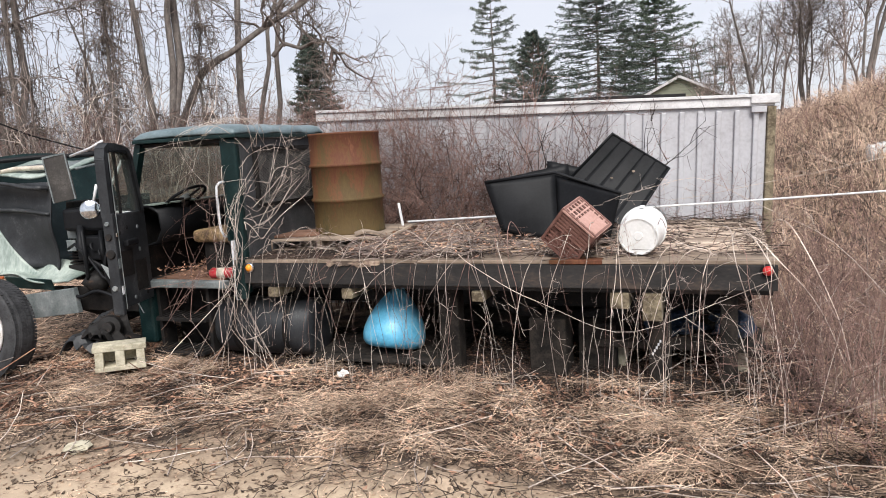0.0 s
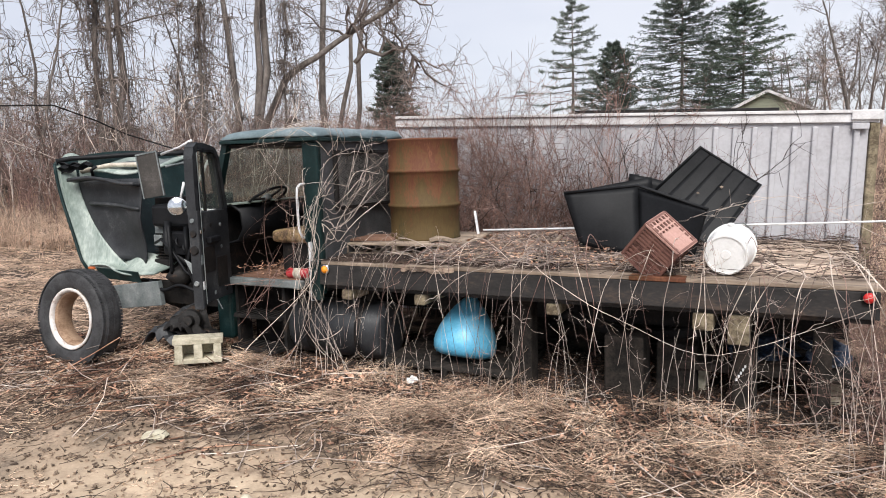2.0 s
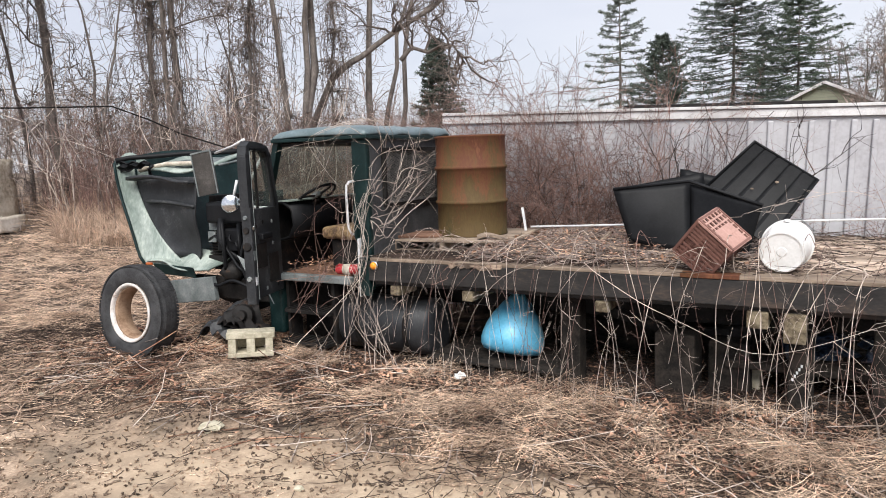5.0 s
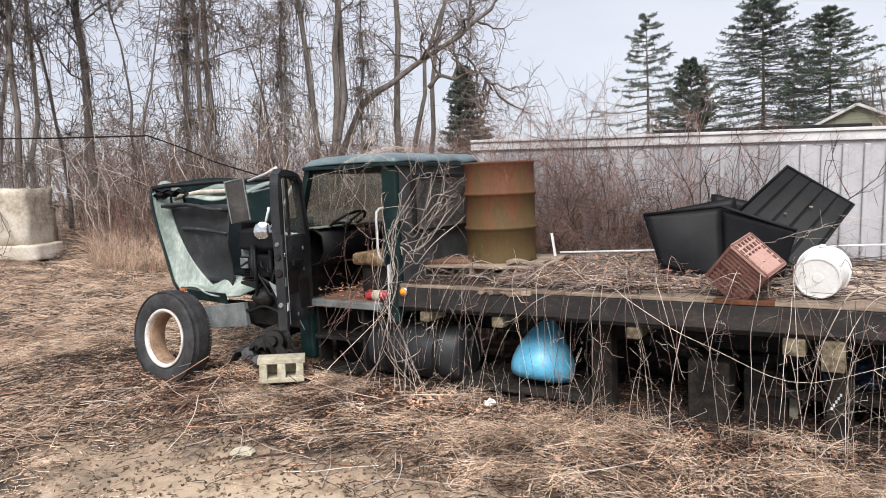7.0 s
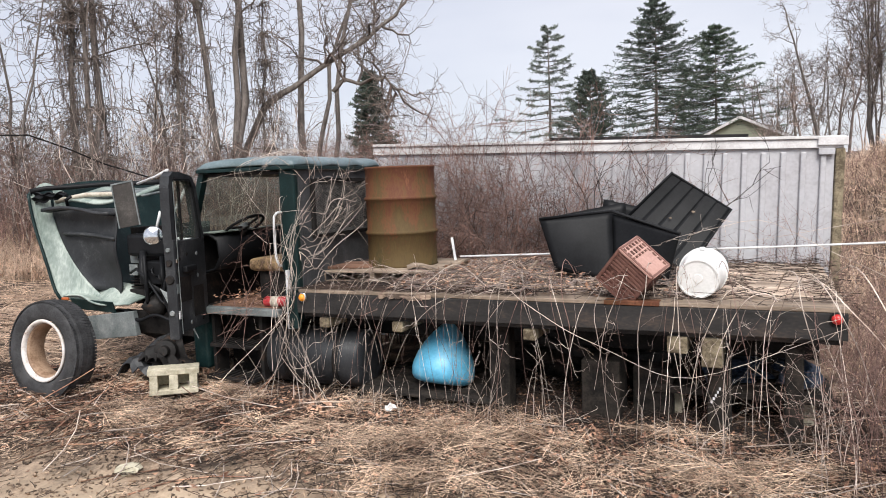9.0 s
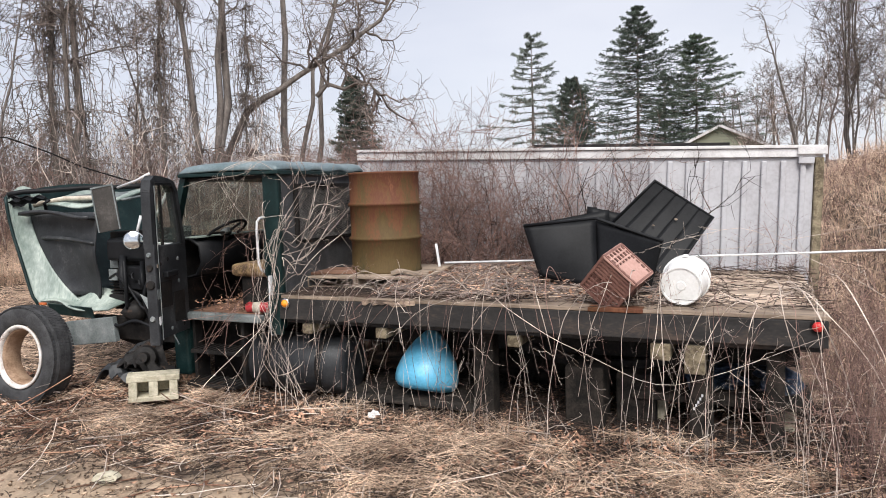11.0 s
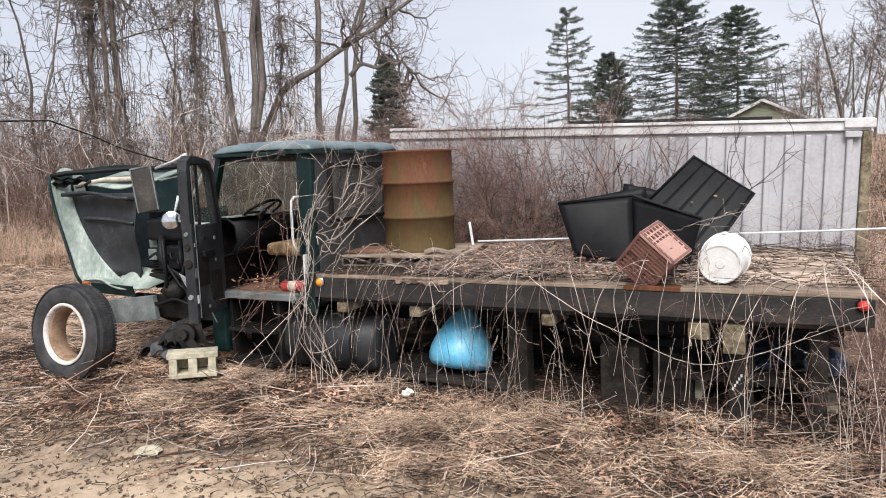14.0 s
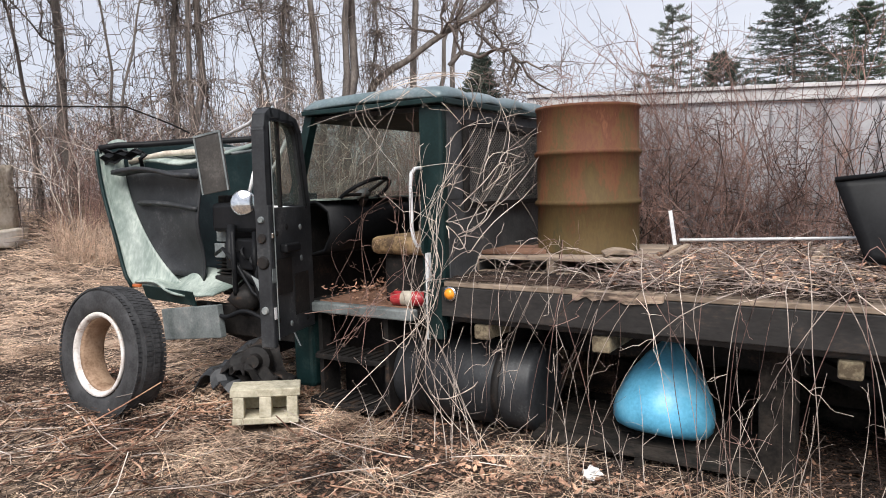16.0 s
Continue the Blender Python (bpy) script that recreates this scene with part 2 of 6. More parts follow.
_msk = _n.new("ShaderNodeMapRange")
_msk.inputs[1].default_value, _msk.inputs[2].default_value, _msk.inputs[3].default_value, _msk.inputs[4].default_value = 2.05, 2.7, 0.95, 0.0
_l.new(_sum.outputs[0], _msk.inputs[0])
_sand = _n.new("ShaderNodeValToRGB")
_sand.color_ramp.elements[0].position, _sand.color_ramp.elements[0].color = 0.36, (0.22, 0.155, 0.105, 1)
_sand.color_ramp.elements[1].position, _sand.color_ramp.elements[1].color = 0.62, (0.64, 0.50, 0.355, 1)
_l.new(_pn.outputs[0], _sand.inputs[0])
_mixs = _n.new("ShaderNodeMix")
_mixs.data_type = "RGBA"
_bc = _n["Principled BSDF"].inputs["Base Color"]
_l.new(_msk.outputs[0], _mixs.inputs[0])
_l.new(_bc.links[0].from_socket, _mixs.inputs[6])
_l.new(_sand.outputs[0], _mixs.inputs[7])
_l.new(_mixs.outputs[2], _bc)


# ---- mesh helpers ----
ORG = {}


def thing(name, base, label, category, group="", kind="", m=None):
    ob = new(name)
    ob.empty_display_size = 0.05
    if m is not None:
        ob.matrix_world = m
        ORG[ob.name] = Vector((0, 0, 0))
    else:
        ob.location = base
        ORG[ob.name] = Vector(base)
    return tagged(ob, label, category, group, kind)


def part(name, bm, material, parent=None, label="", smooth=False):
    """Links a bmesh or mesh as one object, under parent where one is given."""
    if isinstance(bm, bmesh.types.BMesh):
        me = bpy.data.meshes.new(name)
        bmesh.ops.recalc_face_normals(bm, faces=bm.faces)
        bm.to_mesh(me)
        bm.free()
    else:
        me = bm
    ob = new(name, me)
    if parent is not None:
        o = ORG[parent.name]
        if o.length > 0:
            me.transform(Matrix.Translation(-o))
        ob.parent = parent
        ORG[ob.name] = o
    else:
        ORG[ob.name] = Vector((0, 0, 0))
    me.materials.clear()
    me.materials.append(material)
    if smooth:
        for p in me.polygons:
            p.use_smooth = True
    if label:
        ob["label"] = label
    return ob


def box(bm, lo, hi, bev=0.0, m=None):
    r = bmesh.ops.create_cube(bm, size=1)
    c = [(a + b) / 2 for a, b in zip(lo, hi)]
    s = [b - a for a, b in zip(lo, hi)]
    t = Matrix.Translation(c) @ Matrix.Diagonal((*s, 1))
    bmesh.ops.transform(bm, matrix=(m @ t) if m is not None else t, verts=r["verts"])
    if bev:
        edges = list({e for v in r["verts"] for e in v.link_edges})
        bmesh.ops.bevel(bm, geom=edges, offset=bev, segments=2, affect="EDGES", profile=0.5)
    return bm


def boxes(*items, bev=0.0, m=None):
    bm = bmesh.new()
    for lo, hi in items:
        box(bm, lo, hi, bev, m)
    return bm


def bar(bm, a, b, w, h, up=(0, 0, 1)):
    """A squared bar from a to b, w wide and h deep."""
    a, b = Vector(a), Vector(b)
    d = (b - a)
    x = d.normalized()
    y = Vector(up).cross(x)
    if y.length < 1e-4:
        y = Vector((0, 1, 0)).cross(x)
    y.normalize()
    z = x.cross(y)
    m = Matrix((x, y, z)).transposed().to_4x4()
    m.translation = (a + b) / 2
    return box(bm, (-d.length / 2, -w / 2, -h / 2), (d.length / 2, w / 2, h / 2), 0, m)


def lathe(bm, prof, seg=32, m=None, close=False):
    """Turns a profile of (radius, height) about z; optional pose m."""
    rings = []
    for r, z in prof:
        if r < 1e-6:
            rings.append([bm.verts.new((0, 0, z))])
        else:
            rings.append([bm.verts.new((r * math.cos(2 * math.pi * i / seg), r * math.sin(2 * math.pi * i / seg), z)) for i in range(seg)])
    pairs = list(zip(rings, rings[1:]))
    if close:
        pairs.append((rings[-1], rings[0]))
    for a, b in pairs:
        for i in range(seg):
            j = (i + 1) % seg
            if len(a) == 1 and len(b) == 1:
                continue
            if len(a) == 1:
                bm.faces.new((a[0], b[i], b[j]))
            elif len(b) == 1:
                bm.faces.new((a[i], a[j], b[0]))
            else:
                bm.faces.new((a[i], a[j], b[j], b[i]))
    if m is not None:
        bmesh.ops.transform(bm, matrix=m, verts=[v for r in rings for v in r])
    return bm


def rod(bm, pts, r, seg=8, taper=1.0):
    """A round rod along points."""
    pts = [Vector(p) for p in pts]
    rings = []
    for i, p in enumerate(pts):
        d = (pts[min(i + 1, len(pts) - 1)] - pts[max(i - 1, 0)]).normalized()
        u = d.cross(Vector((0.3, 0.1, 1)))
        if u.length < 1e-3:
            u = d.cross(Vector((1, 0, 0)))
        u.normalize()
        v = d.cross(u)
        rr = r * (1 + (taper - 1) * i / max(1, len(pts) - 1))
        rings.append([bm.verts.new(p + rr * (math.cos(2 * math.pi * k / seg) * u + math.sin(2 * math.pi * k / seg) * v)) for k in range(seg)])
    for a, b in zip(rings, rings[1:]):
        for k in range(seg):
            bm.faces.new((a[k], a[(k + 1) % seg], b[(k + 1) % seg], b[k]))
    bm.faces.new(rings[0])
    bm.faces.new(rings[-1])
    return bm


def flowing_rod(pts, steps=5):
    """Points of a soft curve through pts."""
    q = [Vector(p) for p in pts]
    q = [q[0]] + q + [q[-1]]
    out = []
    for a, b, c, d in zip(q, q[1:], q[2:], q[3:]):
        for i in range(steps):
            t = i / steps
            out.append(0.5 * (2 * b + (c - a) * t + (2 * a - 5 * b + 4 * c - d) * t * t + (3 * b - a - 3 * c + d) * t ** 3))
    return out + [q[-1]]


def sheet(fn, nu, nv, thick=0.006):
    """A curved panel with thickness: fn(u, v) gives a point, u and v from 0 to 1."""
    bm = bmesh.new()
    P = [[Vector(fn(i / nu, j / nv)) for j in range(nv + 1)] for i in range(nu + 1)]
    A, B = [], []
    for i in range(nu + 1):
        ra, rb = [], []
        for j in range(nv + 1):
            du = P[min(i + 1, nu)][j] - P[max(i - 1, 0)][j]
            dv = P[i][min(j + 1, nv)] - P[i][max(j - 1, 0)]
            nn = du.cross(dv)
            nn = nn.normalized() if nn.length > 1e-9 else Vector((0, 0, 1))
            ra.append(bm.verts.new(P[i][j] + nn * thick / 2))
            rb.append(bm.verts.new(P[i][j] - nn * thick / 2))
        A.append(ra)
        B.append(rb)
    for i in range(nu):
        for j in range(nv):
            bm.faces.new((A[i][j], A[i + 1][j], A[i + 1][j + 1], A[i][j + 1]))
            bm.faces.new((B[i][j], B[i][j + 1], B[i + 1][j + 1], B[i + 1][j]))
    for i in range(nu):
        bm.faces.new((A[i][0], B[i][0], B[i + 1][0], A[i + 1][0]))
        bm.faces.new((A[i][nv], A[i + 1][nv], B[i + 1][nv], B[i][nv]))
    for j in range(nv):
        bm.faces.new((A[0][j], A[0][j + 1], B[0][j + 1], B[0][j]))
        bm.faces.new((A[nu][j], B[nu][j], B[nu][j + 1], A[nu][j + 1]))
    return bm


def lump(c, s, seed, rough=0.25, sub=2, m=None):
    """An uneven rounded lump."""
    bm = bmesh.new()
    bmesh.ops.create_icosphere(bm, subdivisions=sub, radius=1)
    for v in bm.verts:
        k = 1 + rough * noise.noise(v.co * 1.7 + Vector((seed * 3.1, seed, 0)))
        v.co = Vector((v.co.x * s[0] * k, v.co.y * s[1] * k, v.co.z * s[2] * k))
    t = Matrix.Translation(c)
    bmesh.ops.transform(bm, matrix=t @ m if m is not None else t, verts=bm.verts)
    return bm


RNG = np.random.default_rng(7)


def strands(name, pts, rad):
    """One mesh of three-sided twigs. pts: (n, k, 3), rad: (n, k)."""
    pts, rad = np.asarray(pts, float), np.asarray(rad, float)
    n, k, _ = pts.shape
    d = np.gradient(pts, axis=1)
    d /= np.linalg.norm(d, axis=2, keepdims=True) + 1e-9
    ref = np.where(np.abs(d[..., 2:3]) > 0.8, np.array([1.0, 0, 0]), np.array([0, 0, 1.0]))
    u = np.cross(d, ref)
    u /= np.linalg.norm(u, axis=2, keepdims=True) + 1e-9
    v = np.cross(d, u)
    ring = [pts + rad[..., None] * (math.cos(a) * u + math.sin(a) * v) for a in (0, 2.0944, 4.18879)]
    verts = np.stack(ring, axis=2).reshape(-1, 3)
    base = (np.arange(n)[:, None, None] * k + np.arange(k - 1)[None, :, None]) * 3
    s = np.arange(3)[None, None, :]
    t = (s + 1) % 3
    quads = np.stack([base + s, base + t, base + 3 + t, base + 3 + s], axis=-1).reshape(-1, 4)
    return quads_mesh(name, verts, quads)


def quads_mesh(name, verts, quads):
    me = bpy.data.meshes.new(name)
    verts, quads = np.asarray(verts, np.float32), np.asarray(quads, np.int32)
    me.vertices.add(len(verts))
    me.vertices.foreach_set("co", verts.ravel())
    me.loops.add(quads.size)
    me.loops.foreach_set("vertex_index", quads.ravel())
    me.polygons.add(len(quads))
    me.polygons.foreach_set("loop_start", np.arange(0, quads.size, 4, dtype=np.int32))
    me.polygons.foreach_set("loop_total", np.full(len(quads), 4, np.int32))
    me.update(calc_edges=True)
    me.validate()
    return me


def lattice(x, y, s):
    """Smooth value noise on arrays, about -1 to 1."""
    x, y = np.asarray(x, float) / s, np.asarray(y, float) / s
    xi, yi = np.floor(x), np.floor(y)
    fx, fy = x - xi, y - yi
    fx, fy = fx * fx * (3 - 2 * fx), fy * fy * (3 - 2 * fy)
    h = lambda a, b: np.modf(np.abs(np.sin(a * 127.1 + b * 311.7) * 43758.5453))[0] * 2 - 1
    return (h(xi, yi) * (1 - fx) + h(xi + 1, yi) * fx) * (1 - fy) + (h(xi, yi + 1) * (1 - fx) + h(xi + 1, yi + 1) * fx) * fy


def step01(a, b, v):
    t = np.clip((np.asarray(v, float) - a) / (b - a), 0, 1)
    return t * t * (3 - 2 * t)


def ground_z(x, y):
    """Height of the ground: level round the truck, rising behind and into a bank on the tail side."""
    x, y = np.asarray(x, float), np.asarray(y, float)
    z = 0.95 * step01(2.0, 10.5, np.hypot(np.minimum(x + 2.0, 0), np.maximum(y - 2.0, 0)))
    z = z + 1.15 * step01(4.0, 9.5, x + 0.12 * y) * step01(-1.5, 6.0, y) + 0.25 * step01(4.0, 6.0, x)
    z = z + 0.03 * lattice(x, y, 0.9) + 0.02 * lattice(x + 9, y, 0.33) + 0.012 * lattice(x - 4, y + 2, 0.13) + 0.25 * lattice(x, y, 7) * step01(5, 12, np.hypot(x, y))
    near = step01(0.5, 0.15, np.hypot(np.maximum(np.maximum(-1.2 - x, x - 3.8), 0), np.maximum(np.maximum(-0.3 - y, y - 2.2), 0)))
    return z * (1 - near)


def gz(x, y):
    return float(ground_z(x, y))


# ---- ground ----
def axis(lo, hi, step, far):
    mid = list(np.arange(lo, hi + 1e-6, step))
    left, right, d = [], [], step
    a, b = lo, hi
    while a > -far:
        d *= 1.18
        a -= d
        b += d
        left.append(a)
        right.append(b)
    return np.array(left[::-1] + mid + right)


gx, gy = axis(-6, 7, 0.04, 600), axis(-4.2, 1, 0.04, 600)
GX, GY = np.meshgrid(gx, gy, indexing="ij")
GZ = ground_z(GX, GY)
ni, nj = GX.shape
idx = np.arange(ni * nj).reshape(ni, nj)
ground = part("ground", quads_mesh("ground", np.stack([GX, GY, GZ], -1).reshape(-1, 3), np.stack([idx[:-1, :-1], idx[1:, :-1], idx[1:, 1:], idx[:-1, 1:]], -1).reshape(-1, 4)), M_GROUND, smooth=True)
tagged(ground, "brown soil with bare sandy patches and dead litter", "ground", kind="structure")

# ---- flatbed truck ----
DECK, BX, BY = 0.87, 3.73, 2.2
truck = thing("flatbed_truck", (0, 0, 0), "derelict dark green flatbed truck, hood tipped open, overgrown with vines", "truck")
# bed
part("side_rail", boxes(((0.0, 0.0, 0.69), (BX, 0.05, 0.845)), ((0.02, 0.05, 0.655), (BX - 0.02, 0.14, 0.69)), bev=0.004), M_RAIL, truck, "dark painted steel side rail, scuffed")
part("side_rail", boxes(((0.0, BY - 0.05, 0.69), (BX, BY, 0.845)), bev=0.004), M_RAIL, truck)
part("end_rail", boxes(((BX - 0.05, 0.052, 0.69), (BX - 0.002, BY - 0.052, 0.845)), bev=0.004), M_RAIL, truck)
for yy in (0.62, 1.5):
    part("frame_rail", boxes(((-1.0, yy, 0.42), (BX - 0.1, yy + 0.08, 0.66)), bev=0.006), M_DARK, truck)
for xx in (0.35, 0.95, 1.55, 2.15, 2.75, 3.3):
    part("crossmember", boxes(((xx, 0.15, 0.665), (xx + 0.07, BY - 0.06, 0.80))), M_DARK, truck)
for i in range(11):
    y0 = 0.002 + i * BY / 11
    bm = bmesh.new()
    jag = RNG.uniform(-0.012, 0.012, 2)
    box(bm, (0.01 + jag[0], y0 + 0.004, DECK - 0.022), (BX + jag[1], y0 + BY / 11 - 0.004, DECK + RNG.uniform(-0.003, 0.004)), 0.004)
    part("plank", bm, M_PLANK if i else M_WOOD, truck)
bm = sheet(lambda u, v: (0.74 + 0.42 * u, -0.006 - 0.004 * math.sin(u * 31), 0.868 - v * (0.035 + 0.02 * noise.noise((u * 9, 0.3, 0)))), 30, 2, 0.012)
part("splintered_edge", bm, M_PLANK, truck, "splintered pale deck edge")
part("rust_plate", boxes(((2.38, -0.006, 0.848), (2.72, 0.09, 0.877)), bev=0.004), M_RUST, truck)


def lamp(name, c, r, lens, ring):
    turn = pose(*c, 90, 0, 0)
    bez = part(name, lathe(bmesh.new(), [(0, 0), (r * 1.35, 0), (r * 1.3, 0.012), (r * 1.02, 0.014)], 20, turn), ring, truck, "round marker lamp", True)
    part("lens", lathe(bmesh.new(), [(r, 0.012), (r * 0.8, 0.026), (r * 0.4, 0.032), (0, 0.033)], 20, turn), lens, bez, "", True)


lamp("marker_lamp", (0.06, -0.002, 0.813), 0.03, M_AMBER, M_CHROME)
lamp("marker_lamp", (3.675, -0.002, 0.815), 0.03, M_RED, M_DARK)

# cab shell
CX0, CX1, CY0, CY1 = -0.97, 0.0, 0.05, 1.38


def roof_pt(u, v):
    x = CX0 + 0.03 + u * (CX1 - CX0)
    y = CY0 - 0.04 + v * (CY1 - CY0 + 0.08)
    cu, cv = abs(2 * u - 1), abs(2 * v - 1)
    if v > 0.5:
        x += (0.12 if u < 0.5 else -0.12) * max(0.0, cv - 0.82) ** 2 / 0.0324 * cu
    e = min(u, 1 - u) * 1.0
    w = min(v, 1 - v) * 1.6
    z = 1.835 + 0.058 * (1 - math.exp(-28 * e)) ** 0.6 * (1 - math.exp(-28 * w)) ** 0.6 + 0.012 * math.sin(u * math.pi) - 0.008 * math.cos(v * 25) * (w > 0.1)
    return x, y, z


part("roof", sheet(roof_pt, 26, 34, 0.02), M_ROOF, truck, "faded blue-green painted roof", True)
part("drip_rail", boxes(((CX0 + 0.02, CY0 - 0.05, 1.805), (CX1 + 0.04, CY0 - 0.02, 1.832)), ((CX0 + 0.02, CY0 - 0.02, 1.80), (CX0 + 0.05, CY1 + 0.04, 1.832)), ((CX1 + 0.01, CY0 - 0.02, 1.80), (CX1 + 0.04, CY1 + 0.04, 1.832)), bev=0.005), M_GREEN, truck)
part("headliner", boxes(((CX0 + 0.02, CY0 + 0.02, 1.775), (CX1 - 0.03, CY1 - 0.02, 1.80))), M_DARK, truck)
bm = boxes(((-0.145, CY0 - 0.01, 0.60), (-0.0, CY0 + 0.05, 1.80)), bev=0.015)
part("rear_pillar", bm, M_GREEN, truck, "dark green rear door pillar")
part("pillar_edge", boxes(((-0.105, 0.01, 0.55), (-0.085, 0.045, 1.02)), bev=0.003), M_WHITEP, truck)
part("corner_panel", boxes(((-0.09, 0.0, 0.56), (0.0, 0.05, 0.87)), bev=0.006), M_GREEN, truck)
# rear wall, with a mesh guard over its window
part("rear_wall", boxes(((-0.03, CY0 + 0.05, 0.62), (0.0, CY1, 1.30)), ((-0.03, CY0 + 0.05, 1.30), (0.0, CY0 + 0.2, 1.80)), ((-0.03, CY1 - 0.15, 1.30), (0.0, CY1, 1.80)), ((-0.03, CY0 + 0.2, 1.70), (0.0, CY1 - 0.15, 1.80)), bev=0.004), M_WALL, truck, "dull grey rear cab wall")
# opaque black sheet imitates the unlit cab seen behind the mesh
part("rear_window", boxes(((-0.02, CY0 + 0.2, 1.30), (-0.012, CY1 - 0.15, 1.70))), M_BLACKP, truck, "black sheet in the rear window for the dark cab inside")
seg = []
for k in np.arange(-0.45, 1.05, 0.021):
    for sgn in (1, -1):
        a0 = max(0.0, -k)
        a1 = min(0.42, 0.92 - k)
        if a1 > a0:
            y_a, y_b = (k + a0, k + a1)
            pa, pb = (0.02, 0.28 + y_a, 1.28 + a0), (0.02, 0.28 + y_b, 1.28 + a1)
            if sgn < 0:
                pa, pb = (0.023, 1.48 - pa[1], pa[2]), (0.023, 1.48 - pb[1], pb[2])
            seg.append((pa, pb))
part("mesh_guard", strands("mesh_guard", np.array(seg), np.full((len(seg), 2), 0.0022)), M_MESH, truck, "expanded steel mesh window guard")
part("guard_frame", boxes(((0.008, 0.24, 1.25), (0.034, 1.24, 1.28)), ((0.008, 0.24, 1.70), (0.034, 1.24, 1.73)), ((0.008, 0.24, 1.28), (0.034, 0.27, 1.70)), ((0.008, 1.21, 1.28), (0.034, 1.24, 1.70))), M_DARK, truck)
# front pillar, windscreen, far side
for yy in (CY0 + 0.02, CY1 - 0.02):
    part("front_pillar", bar(bmesh.new(), (-1.10, yy, 1.30), (-0.93, yy, 1.81), 0.06, 0.055), M_GREEN, truck)
bm = bmesh.new()
bar(bm, (-1.11, CY0 + 0.05, 1.28), (-1.11, CY1 - 0.05, 1.28), 0.06, 0.05)
bar(bm, (-0.94, CY0 + 0.05, 1.80), (-0.94, CY1 - 0.05, 1.80), 0.05, 0.05)
part("windscreen_frame", bm, M_DARK, truck)
part("windscreen", sheet(lambda u, v: (-1.10 + 0.16 * v, CY0 + 0.05 + u * (CY1 - CY0 - 0.1), 1.30 + 0.49 * v), 2, 2, 0.006), M_GLASS, truck, "windscreen with pale reflected haze mixed into the glass")
part("cowl", boxes(((-1.16, CY0, 0.62), (-1.10, CY1, 1.27)), bev=0.02), M_DARK, truck, "dark firewall")
part("cowl_foot", boxes(((-1.12, 0.02, 0.16), (-0.96, 0.16, 0.66)), bev=0.025), M_GREEN, truck, "dark green cab corner below the door")
part("far_side", boxes(((-1.08, CY1 - 0.03, 0.62), (0.0, CY1, 1.28)), ((-0.5, CY1 - 0.03, 1.28), (-0.03, CY1, 1.80)), bev=0.004), M_DARK, truck)
part("floor_pan", boxes(((-1.08, CY0 + 0.02, 0.655), (-0.03, CY1 - 0.03, 0.685))), M_DARK, truck)
part("door_sill", boxes(((-1.02, 0.0, 0.64), (-0.20, 0.07, 0.70)), bev=0.01), M_GREY, truck, "bare worn door sill")
part("floor_mat", boxes(((-0.95, 0.09, 0.686), (-0.28, 0.75, 0.70)), bev=0.004), M_BROWNB, truck, "rotting brown floor covering")


def dash_pt(u, v):
    prof = [(-1.10, 1.28), (-0.98, 1.30), (-0.88, 1.24), (-0.86, 1.10), (-0.92, 1.0), (-1.08, 0.96)]
    f = v * 5
    i = min(4, int(f))
    t = f - i
    return prof[i][0] * (1 - t) + prof[i + 1][0] * t, CY0 + 0.07 + u * (CY1 - CY0 - 0.14), prof[i][1] * (1 - t) + prof[i + 1][1] * t


part("dashboard", sheet(dash_pt, 4, 10, 0.02), M_BLACKP, truck, "", True)
part("dash_trim", boxes(((-1.02, 0.12, 1.305), (-0.90, 1.28, 1.315))), M_PALE, truck)
wheel_m = pose(-0.88, 0.46, 1.335, 0, -32, 0)
bm = bmesh.new()
lathe(bm, [(0.19 + 0.013 * math.cos(a), 0.013 * math.sin(a)) for a in np.linspace(0, 2 * math.pi, 9)[:-1]], 36, wheel_m, True)
steer = part("steering_wheel", bm, M_BLACKP, truck, "", True)
for a in (0.3, 2.84, 4.71):
    part("spoke", rod(bmesh.new(), [wheel_m @ Vector((0.02, 0, -0.01)), wheel_m @ Vector((0.185 * math.cos(a), 0.185 * math.sin(a), 0))], 0.011), M_DARK, steer)
part("horn_pad", lathe(bmesh.new(), [(0, -0.02), (0.05, -0.02), (0.05, 0.02), (0.0, 0.03)], 16, wheel_m), M_GREY, steer, "", True)
part("steering_column", rod(bmesh.new(), [wheel_m @ Vector((0, 0, -0.02)), (-1.06, 0.52, 1.10)], 0.03), M_DARK, truck)
bm = boxes(((-0.60, 0.16, 0.985), (-0.14, 0.64, 1.09)), bev=0.035)
seat = part("seat", bm, M_SEAT, truck, "torn tan seat cushion", True)
part("seat_back", boxes(((-0.14, 0.18, 1.05), (-0.05, 0.64, 1.5)), bev=0.03), M_BLACKP, truck, "", True)
part("seat_base", boxes(((-0.54, 0.22, 0.69), (-0.12, 0.6, 0.98)), bev=0.02), M_DARK, truck)
part("grab_handle", rod(bmesh.new(), [(-0.135, 0.045, 1.475), (-0.140, -0.01, 1.47), (-0.152, -0.025, 1.445), (-0.160, -0.025, 1.38), (-0.160, -0.025, 1.16), (-0.152, -0.02, 1.10), (-0.140, -0.01, 1.06), (-0.135, 0.045, 1.045)], 0.0105), M_WHITEP, truck, "pale tubular grab handle", True)

# open door
DH, DL = Vector((-0.97, 0.03, 0)), Vector((-0.84, -0.43, 0))
dd = (DL - DH)
dn = Vector((0, 0, 1)).cross(dd.normalized())


